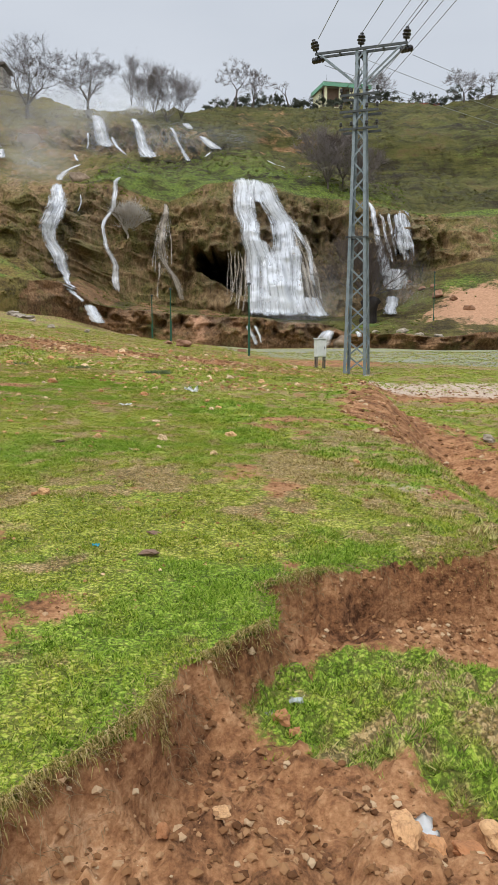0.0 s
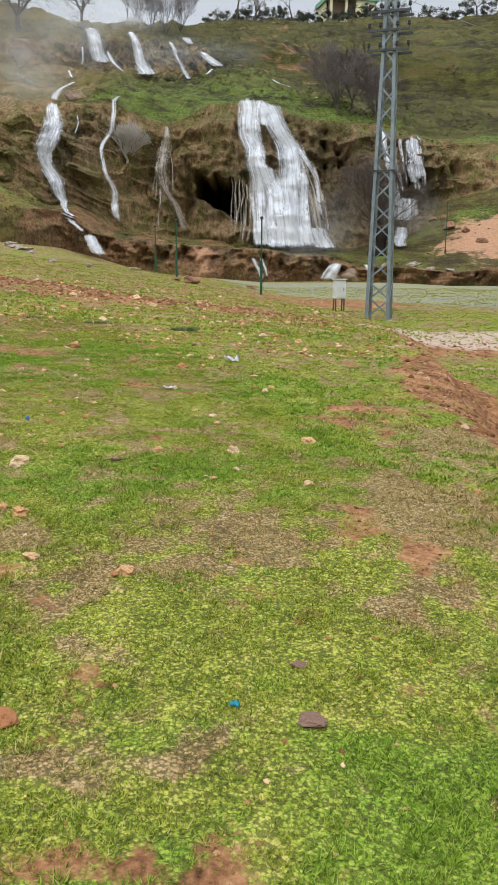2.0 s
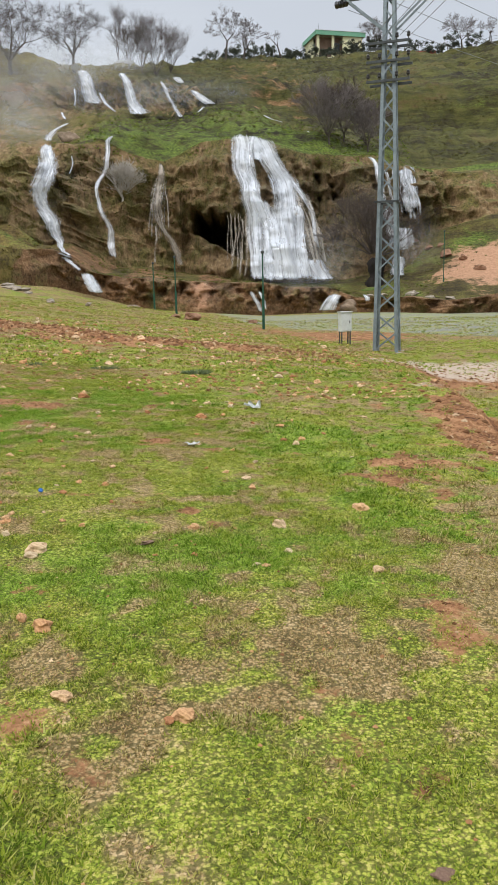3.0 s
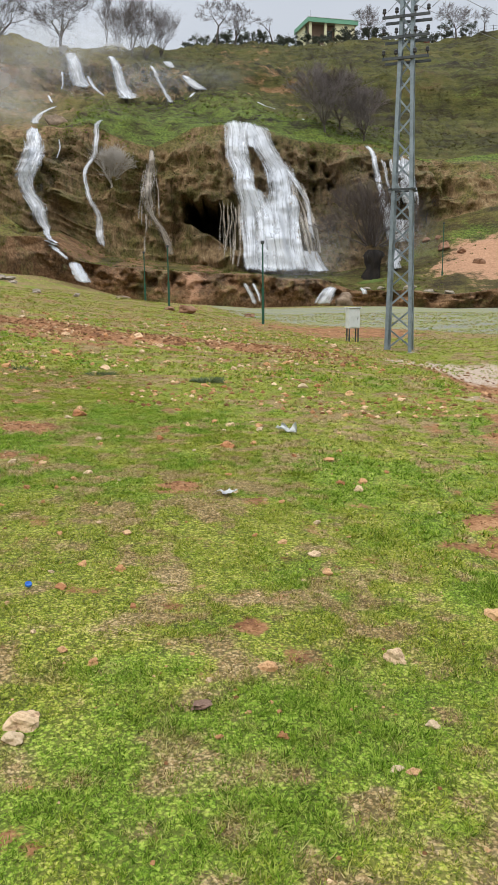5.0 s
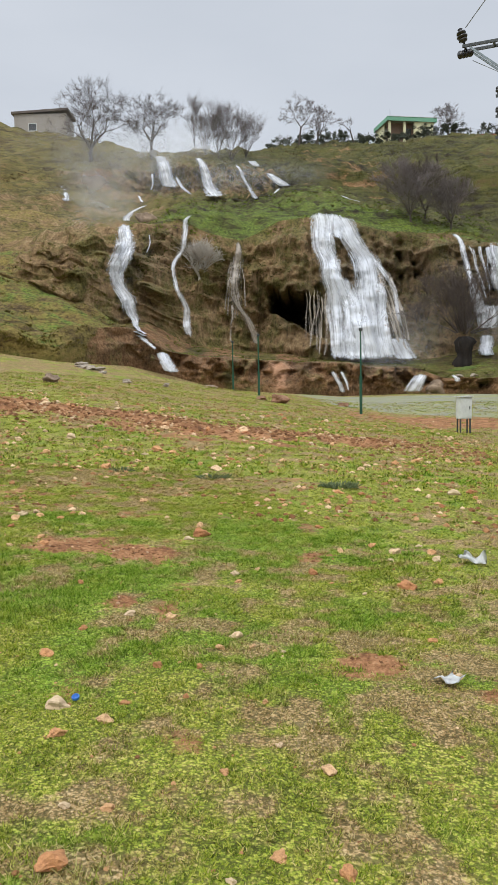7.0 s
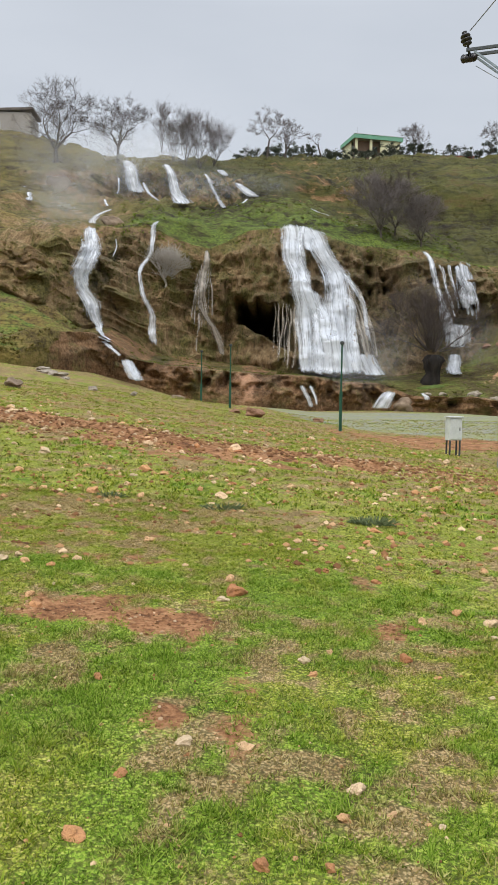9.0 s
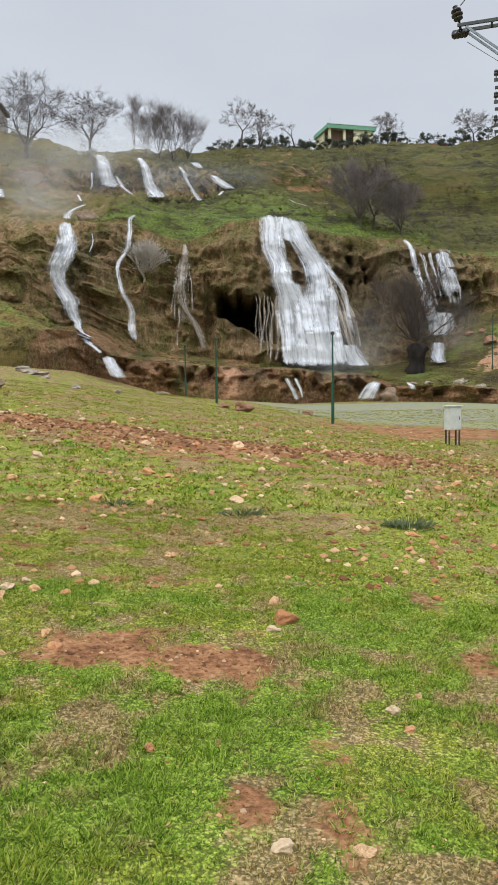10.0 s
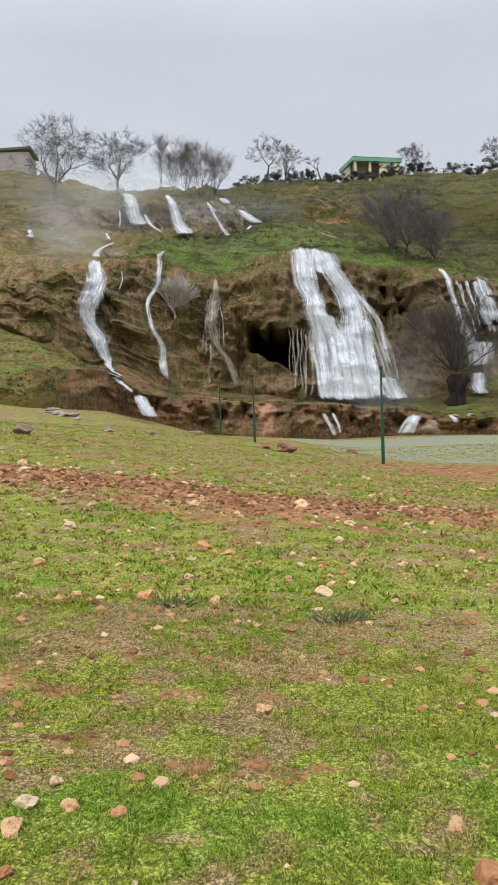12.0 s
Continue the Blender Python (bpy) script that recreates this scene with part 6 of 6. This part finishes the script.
def scatter_mesh(rng, spots, lo, hi, name, material, label):
    """Many small clods joined in one mesh."""
    base = np.array([(1, 0, -0.6), (-1, 0, -0.6), (0, 1, -0.6), (0, -1, -0.6), (0.15, 0.1, 0.8), (0.8, 0.7, 0.1), (-0.8, 0.6, 0.15), (-0.6, -0.8, 0.1), (0.7, -0.7, 0.05)])
    tri = np.array([(0, 5, 8), (5, 4, 8), (0, 8, 3), (3, 8, 7), (8, 4, 7), (7, 4, 6), (1, 7, 6), (3, 7, 1), (2, 6, 5), (5, 6, 4), (0, 2, 5), (1, 6, 2)])
    n = len(spots)
    s = lo + (hi - lo) * rng.random(n) ** 3
    ang = rng.random(n) * math.tau
    v = base[None] * s[:, None, None] * (0.5 + 0.35 * rng.random((n, 9, 3)))
    c, d = np.cos(ang)[:, None], np.sin(ang)[:, None]
    v = np.stack([v[..., 0] * c - v[..., 1] * d, v[..., 0] * d + v[..., 1] * c, v[..., 2] * 0.8], -1)
    v = v + np.concatenate([spots, field(spots[:, 0], spots[:, 1])[:, None]], 1)[:, None] + np.array([0, 0, 1.0])[None, None] * (0.15 * s)[:, None, None]
    t = (tri[None] + 9 * np.arange(n)[:, None, None]).reshape(-1, 3)
    me = quick_mesh(name, v.reshape(-1, 3), None, t, False)
    me.materials.append(material)
    return tagged(new(name, me), label, "clods", kind="stuff")


def make_clod_material(name, gain):
    n = Nodes(name)
    g = n.add("ShaderNodeNewGeometry")
    c = n.ramp(g.outputs["Random Per Island"], [(p, tuple(v * gain for v in q)) for p, q in ((0.0, (0.11, 0.05, 0.022)), (0.5, (0.25, 0.125, 0.055)), (0.85, (0.38, 0.22, 0.11)), (1.0, (0.5, 0.37, 0.23)))])
    return n.surface(c, 0.95, n.bump(n.noise(40), 0.5, 0.01), 0, 0.15)


M_CLOD = make_clod_material("soil_clods", 1.0)
M_CRUMB = make_clod_material("soil_crumbs", 1.5)
M_PEBBLE = make_clod_material("meadow_pebbles", 1.45)
nrng = np.random.default_rng(4)
spots = np.stack([nrng.uniform(-1.2, 2.6, 50000), nrng.uniform(-0.2, 3.3, 50000)], -1)
spots = spots[(bare_zone(spots[:, 0], spots[:, 1]) > 0.5 + 0.2 * vnoise(spots[:, 0] * 4, spots[:, 1] * 4, 2))]
scatter_mesh(nrng, spots[:16000], 0.002, 0.023, "soil_clods", M_CLOD, "crumbly red-brown soil clods on the torn bank")
spots = np.stack([nrng.uniform(-12, 1.5, 9000), nrng.normal(19.8, 0.75, 9000)], -1)
scatter_mesh(nrng, spots, 0.01, 0.075, "soil_clods", M_CLOD, "turned red-brown clods in a ridge across the meadow")
spots = np.stack([nrng.uniform(-5, 4, 5000), nrng.uniform(2, 11, 5000)], -1)
scatter_mesh(nrng, spots, 0.003, 0.016, "soil_crumbs", M_CRUMB, "tiny soil crumbs among the grass")
spots = np.stack([nrng.uniform(-5.5, 2, 60000), nrng.uniform(3, 13, 60000)], -1)
spots = spots[bare_zone(spots[:, 0], spots[:, 1]) > 0.42]
scatter_mesh(nrng, spots[:9000], 0.003, 0.02, "soil_crumbs", M_CLOD, "loose red crumbs on worn bare patches")
spots = np.stack([nrng.uniform(-11, 3, 14000), 11.5 + 22 * nrng.random(14000) ** 1.3], -1)
scatter_mesh(nrng, spots[vnoise(spots[:, 0] * 0.9, spots[:, 1] * 0.9, 5) > -0.2], 0.006, 0.06, "soil_crumbs", M_PEBBLE, "small soil crumbs and pebbles on the grass")
spots = np.stack([nrng.uniform(1.2, 9, 9000), nrng.uniform(6, 24, 9000)], -1)
spots = spots[(bare_zone(spots[:, 0], spots[:, 1]) > 0.35)]
scatter_mesh(nrng, spots, 0.008, 0.07, "soil_clods", M_CLOD, "loose clods below the second torn edge")


# ---- grass ----
def make_blade_material():
    n = Nodes("grass_blades")
    g = n.add("ShaderNodeNewGeometry")
    rand = g.outputs["Random Per Island"]
    lush_m, dry_m, _ = n.attr("tone")
    c = n.ramp(rand, [(0.0, (0.055, 0.085, 0.011)), (0.3, (0.19, 0.26, 0.026)), (0.6, (0.33, 0.37, 0.04)), (0.85, (0.42, 0.43, 0.075)), (1.0, (0.56, 0.47, 0.20))])
    c = n.mix(n.ramp(lush_m, [(0.4, 0.0), (0.85, 0.85)]), c, n.ramp(rand, [(0.0, (0.05, 0.10, 0.012)), (0.5, (0.18, 0.32, 0.03)), (1.0, (0.36, 0.48, 0.08))]))
    c = n.mix(n.ramp(dry_m, [(0.42, 0.0), (0.85, 0.8)]), c, n.ramp(rand, [(0.0, (0.15, 0.09, 0.035)), (0.5, (0.42, 0.29, 0.12)), (1.0, (0.66, 0.52, 0.30))]))
    d = n.add("ShaderNodeBsdfDiffuse")
    n.put(d.inputs["Color"], c)
    t = n.add("ShaderNodeBsdfTranslucent")
    n.put(t.inputs["Color"], c)
    m = n.add("ShaderNodeMixShader", Fac=0.3)
    n.put(m.inputs[1], d.outputs[0])
    n.put(m.inputs[2], t.outputs[0])
    n.put(n.out.inputs["Surface"], m.outputs[0])
    return n.mat


M_BLADE = make_blade_material()


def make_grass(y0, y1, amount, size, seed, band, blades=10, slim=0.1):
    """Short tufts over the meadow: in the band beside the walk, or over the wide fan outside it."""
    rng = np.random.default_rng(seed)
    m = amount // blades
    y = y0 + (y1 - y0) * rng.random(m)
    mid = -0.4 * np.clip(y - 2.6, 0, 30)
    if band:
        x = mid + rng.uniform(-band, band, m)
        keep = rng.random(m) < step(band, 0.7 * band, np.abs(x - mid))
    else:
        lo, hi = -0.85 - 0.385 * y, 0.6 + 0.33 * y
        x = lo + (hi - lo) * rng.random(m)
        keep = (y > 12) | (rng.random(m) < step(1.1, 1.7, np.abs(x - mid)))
    bare = bare_zone(x, y) + 0.16 * vnoise(x * 9, y * 9, 11.0)
    lush, dry = turf_tone(x, y)
    keep &= (bare < 0.12 + 0.42 * rng.random(m)) & (rng.random(m) > 0.5 * step(0.5, 0.9, dry))
    x, y, lush, dry = x[keep], y[keep], lush[keep], dry[keep]
    m = len(x)
    z = field(x, y)
    tall = size * (0.55 + 0.7 * rng.random(m)) * (0.75 + 0.6 * lush) * (1 + 0.5 * vnoise(x * 5, y * 5, 3))
    shape = (m, blades)
    a = rng.random(shape) * math.tau
    h = tall[:, None] * (0.45 + 0.75 * rng.random(shape))
    r = size * 0.8 * np.sqrt(rng.random(shape))
    root = np.stack([x[:, None] + r * np.cos(a), y[:, None] + r * np.sin(a), z[:, None] - 0.002 + 0 * a], -1)
    turn = a + rng.normal(0, 0.8, shape)
    lean = h * (0.25 + 0.9 * rng.random(shape))
    tip = root + np.stack([np.cos(turn) * lean, np.sin(turn) * lean, h * (0.45 + 0.4 * rng.random(shape))], -1)
    w = size * slim * (0.6 + 0.8 * rng.random(shape))
    side = np.stack([-np.sin(turn) * w, np.cos(turn) * w, 0.5 * w * rng.normal(0, 1, shape)], -1)
    v = np.stack([root - side, root + side, tip], 2).reshape(-1, 3)
    me = quick_mesh("grass", v, None, np.arange(len(v)).reshape(-1, 3), False)
    tone = [np.repeat(q + 0.1 * rng.normal(0, 1, m), blades * 3) for q in (lush, dry)]
    paint(me, "tone", tone[0], tone[1], 0 * tone[0])
    me.materials.append(M_BLADE)
    return tagged(new("grass", me), "short patchy meadow grass, green with straw blades", "grass", kind="stuff")


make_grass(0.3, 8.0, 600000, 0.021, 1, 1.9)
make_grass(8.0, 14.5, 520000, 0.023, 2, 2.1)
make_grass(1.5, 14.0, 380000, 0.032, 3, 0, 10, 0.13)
make_grass(14.0, 46.0, 320000, 0.055, 4, 0, 8, 0.16)


# ---- dead grass that hangs over the torn edge ----
def make_fringe(amount, seed):
    rng = np.random.default_rng(seed)
    y = rng.uniform(0.1, 3.1, amount)
    e = np.interp(y, EDGE_Y, EDGE_X)
    wob = 0.06 * fbm(e * 3, y * 3, 1.5, 4) + 0.03 * fbm(e * 11, y * 11, 3.5, 2)
    x = e - wob + np.interp(y, EDGE_Y, EDGE_W) * rng.uniform(-0.3, 0.35, amount)
    keep = vnoise(y * 7, 0, 4.0) + 0.5 * rng.random(amount) > -0.1
    x, y = x[keep], y[keep]
    n = len(x)
    run = rng.uniform(0.01, 0.042, n)
    a = rng.normal(-0.6, 0.7, n)
    root = np.stack([x, y, field(x, y) + 0.004], -1)
    mid = root + np.stack([0.5 * run * np.cos(a), 0.5 * run * np.sin(a), run * rng.uniform(-0.1, 0.5, n)], -1)
    tip = mid + np.stack([0.4 * run * np.cos(a), 0.4 * run * np.sin(a), -run * rng.uniform(0.2, 1.0, n)], -1)
    side = np.stack([-np.sin(a), np.cos(a), 0 * a], -1) * rng.uniform(0.0007, 0.0016, n)[:, None]
    v = np.stack([root - side, root + side, mid + side, mid - side, tip], 1).reshape(-1, 3)
    b = 5 * np.arange(n)[:, None]
    me = quick_mesh("dead_grass", v, b + np.array([[0, 1, 2, 3]]), b + np.array([[3, 2, 4]]), False)
    dry = np.clip(rng.normal(1.0, 0.2, n), 0, 1).repeat(5)
    paint(me, "tone", 0 * dry, dry, 0 * dry)
    me.materials.append(M_BLADE)
    return tagged(new("dead_grass", me), "straw-coloured dead grass hanging over the torn turf", "dead grass", kind="stuff")


make_fringe(9000, 31)


# ---- rootlets along the torn turf edge ----
def make_roots():
    rng = random.Random(12)
    v = Limbs()
    for k in range(900):
        y = rng.uniform(0.1, 2.95)
        x = float(np.interp(y, EDGE_Y, EDGE_X)) + rng.uniform(-0.06, 0.07)
        p = Vector((x, y, float(field(x, y)[0]) + 0.005))
        d = Vector((rng.uniform(0.1, 1.0), rng.uniform(-0.9, 0.3), rng.uniform(-0.4, 0.5))).normalized()
        for s in range(4):
            d = (d + Vector((rng.gauss(0, 0.4), rng.gauss(0, 0.4), rng.gauss(-0.35, 0.3)))).normalized()
            e = p + d * rng.uniform(0.006, 0.018)
            v.seg(p, e, 0.0011, 0.0007, 3)
            p = e
    me = v.mesh("rootlets")
    me.materials.append(plain("dry_rootlets", (0.20, 0.125, 0.06), (0.44, 0.33, 0.19), 9, 0.95, 0, 0.1))
    tagged(new("rootlets", me), "pale straw rootlets hanging from torn turf", "roots", kind="stuff")


make_roots()


# ---- litter ----
M_PAPER = plain("white_paper", (0.72, 0.73, 0.72), (0.86, 0.86, 0.85), 9, 0.7, 0, 0.1)
M_CLEAR = plain("milky_plastic", (0.55, 0.60, 0.60), (0.75, 0.78, 0.78), 9, 0.3, 0, 0.1)
M_BLUE = plain("blue_plastic", (0.03, 0.12, 0.45), (0.06, 0.22, 0.62), 9, 0.35, 0, 0.05)
M_CYAN = plain("cyan_plastic", (0.02, 0.32, 0.45), (0.05, 0.45, 0.58), 9, 0.4, 0, 0.05)
M_DARKROCK = plain("dark_flat_rock", (0.14, 0.08, 0.055), (0.32, 0.2, 0.14), 9, 0.9, 0, 0.5)


def make_scrap(x, y, w, d, rise, mat, label, seed):
    rng = random.Random(seed)
    bm = bmesh.new()
    n = 7
    rows = []
    for i in range(n):
        row = []
        for j in range(n):
            a, b = i / (n - 1) - 0.5, j / (n - 1) - 0.5
            px, py = a * w * (1 + 0.25 * math.sin(5 * b + seed)), b * d * (1 + 0.2 * math.cos(4 * a + seed))
            row.append(bm.verts.new((px, py, rise * (0.5 + noise.noise(Vector((a * 2.4, b * 2.4, seed)))) * (0.4 + abs(a)))))
        rows.append(row)
    for i in range(n - 1):
        for j in range(n - 1):
            bm.faces.new((rows[i][j], rows[i + 1][j], rows[i + 1][j + 1], rows[i][j + 1]))
    bmesh.ops.solidify(bm, geom=bm.faces[:], thickness=0.002)
    ob = part("litter_scrap", bm, mat, None, "", True)
    ob.location, ob.rotation_euler = (x, y, float(field(x, y)[0]) + 0.008), (0, 0, rng.uniform(0, 6.28))
    return tagged(ob, label, "litter")


make_scrap(-0.76, 10.42, 0.17, 0.12, 0.12, M_PAPER, "crumpled white paper scrap on the grass", 2)
make_scrap(-1.34, 8.1, 0.12, 0.09, 0.05, M_PAPER, "flat white paper scrap on the grass", 5)
make_scrap(0.51, 1.03, 0.085, 0.075, 0.04, M_PAPER, "torn white paper on bare soil and grass", 8)
make_scrap(0.24, 1.69, 0.035, 0.05, 0.03, M_CLEAR, "milky plastic scrap on the soil", 3)
make_scrap(0.15, 1.66, 0.03, 0.04, 0.03, M_CLEAR, "small milky plastic scrap on the soil", 4)
make_scrap(-0.6, 2.62, 0.03, 0.03, 0.015, M_CYAN, "tiny cyan plastic scrap in the grass", 6)
bm = bmesh.new()
add_lathe(bm, [(0.013, 0.0), (0.016, 0.002), (0.017, 0.014), (0.015, 0.016), (0.013, 0.015), (0.012, 0.006)], Matrix(), 16)
cap = part("bottle_cap", bm, M_BLUE, None, "", True)
cap.location, cap.rotation_euler = (-2.27, 6.4, float(field(-2.27, 6.4)[0]) + 0.012), (0.3, 0.2, 0)
tagged(cap, "blue plastic bottle cap lying in grass", "bottle cap")
copy_thing(cap, pose(-2.96, 7.67, float(field(-2.96, 7.67)[0]) + 0.012, 10, -15, 40))
for sx, sy, ss in ((-0.36, 2.56, 0.12), (-0.37, 2.9, 0.06), (-1.43, 5.42, 0.12)):
    ob = make_stone(sx, sy, ss, M_DARKROCK, "flat dark rock sunk into the turf")
    ob.scale.z = ss * 0.35
    ob.location.z = float(field(sx, sy)[0]) + 0.005


# ---- low plants ----
M_WEED = plain("grey_green_weed", (0.075, 0.10, 0.045), (0.18, 0.22, 0.10), 8, 0.9, 0, 0.1)


def make_weed(x, y, radius, height, seed, amount=160):
    rng = random.Random(seed)
    limbs = Limbs()
    for k in range(amount):
        a, r = rng.uniform(0, math.tau), radius * math.sqrt(rng.random()) * 0.6
        p = Vector((r * math.cos(a), 0.6 * r * math.sin(a), 0))
        d = Vector((math.cos(a) * 0.9, math.sin(a) * 0.6, rng.uniform(0.3, 1.2))).normalized()
        for s in range(3):
            d = (d + Vector((rng.gauss(0, 0.2), rng.gauss(0, 0.2), rng.gauss(0, 0.2)))).normalized()
            e = p + d * height * rng.uniform(0.25, 0.45)
            limbs.seg(p, e, 0.006, 0.004, 3)
            p = e
    me = limbs.mesh("weed_tuft")
    me.materials.append(M_WEED)
    ob = tagged(new("weed_tuft", me), "low grey-green spiky weed tuft on the meadow", "weed", "weed tufts")
    ob.location = (x, y, ground_z(x, y))


make_weed(-1.6, 13.65, 0.34, 0.07, 1)
make_weed(-3.1, 13.9, 0.34, 0.06, 2, 70)
make_weed(-4.3, 14.2, 0.24, 0.06, 3, 50)


# ---- tussocks on the slopes ----
def make_tussocks(amount, x0, x1, s0, s1, size, dark, light, label, seed):
    rng = np.random.default_rng(seed)
    x, s = rng.uniform(x0, x1, amount), rng.uniform(s0, s1, amount)
    keep = fbm(x * 0.25, s * 4.0, seed, 3) > -0.15
    x, s = x[keep], s[keep]
    y, z = hill_at(x, s)
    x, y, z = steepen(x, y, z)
    n, blades = len(x), 16
    h = size * (0.4 + rng.random((n, 1)) ** 2) * (0.6 + 0.7 * rng.random((n, blades)))
    a = rng.random((n, blades)) * math.tau
    r = size * (0.3 + 0.5 * rng.random((n, 1))) * rng.random((n, blades))
    root = np.stack([x[:, None] + r * np.cos(a), y[:, None] + r * np.sin(a), z[:, None] - 0.05 + 0 * a], -1)
    b = rng.random((n, blades)) * math.tau
    side = np.stack([np.cos(b), np.sin(b), 0 * b], -1) * (0.22 * h)[..., None]
    tip = root + np.stack([0.7 * h * np.cos(a), 0.7 * h * np.sin(a), 0.75 * h], -1)
    v = np.stack([root - side, root + side, tip], 2).reshape(-1, 3)
    me = quick_mesh("tussocks", v, None, np.arange(len(v)).reshape(-1, 3), False)
    nd = Nodes("tussock_leaves")
    g = nd.add("ShaderNodeNewGeometry")
    f = nd.math("ADD", nd.math("MULTIPLY", g.outputs["Random Per Island"], 0.4), nd.math("MULTIPLY", nd.noise(0.35, 5, 0.7), 0.9))
    me.materials.append(nd.surface(nd.ramp(f, [(0.4, dark), (0.85, light)]), 0.95, None, 0, 0.1))
    return tagged(new("tussocks", me), label, "tussocks", kind="stuff")


make_tussocks(13000, -4, 48, 3.1, 5.98, 0.14, (0.055, 0.05, 0.02), (0.17, 0.16, 0.045), "low brown and olive tussocks on the upper slope", 3)
make_tussocks(5000, -36, -2, 4.0, 5.98, 0.15, (0.05, 0.026, 0.014), (0.17, 0.135, 0.055), "low brown tussocks on the misty upper slope", 5)
make_tussocks(4500, -18, 16, 2.92, 4.0, 0.15, (0.05, 0.07, 0.015), (0.26, 0.34, 0.05), "lush green grass on the wet terrace", 7)
make_tussocks(4000, -36, -14, 0.2, 2.4, 0.16, (0.06, 0.052, 0.02), (0.26, 0.22, 0.06), "olive tussocks on the brown slope", 9)
make_tussocks(3000, -12, 24, 0.78, 2.0, 0.13, (0.05, 0.06, 0.015), (0.22, 0.25, 0.05), "green tufts along the top of the bank", 11)
make_tussocks(4000, -17, 18, 2.15, 2.95, 0.13, (0.035, 0.035, 0.012), (0.16, 0.15, 0.045), "moss and hanging tufts on the tufa cliff", 13)
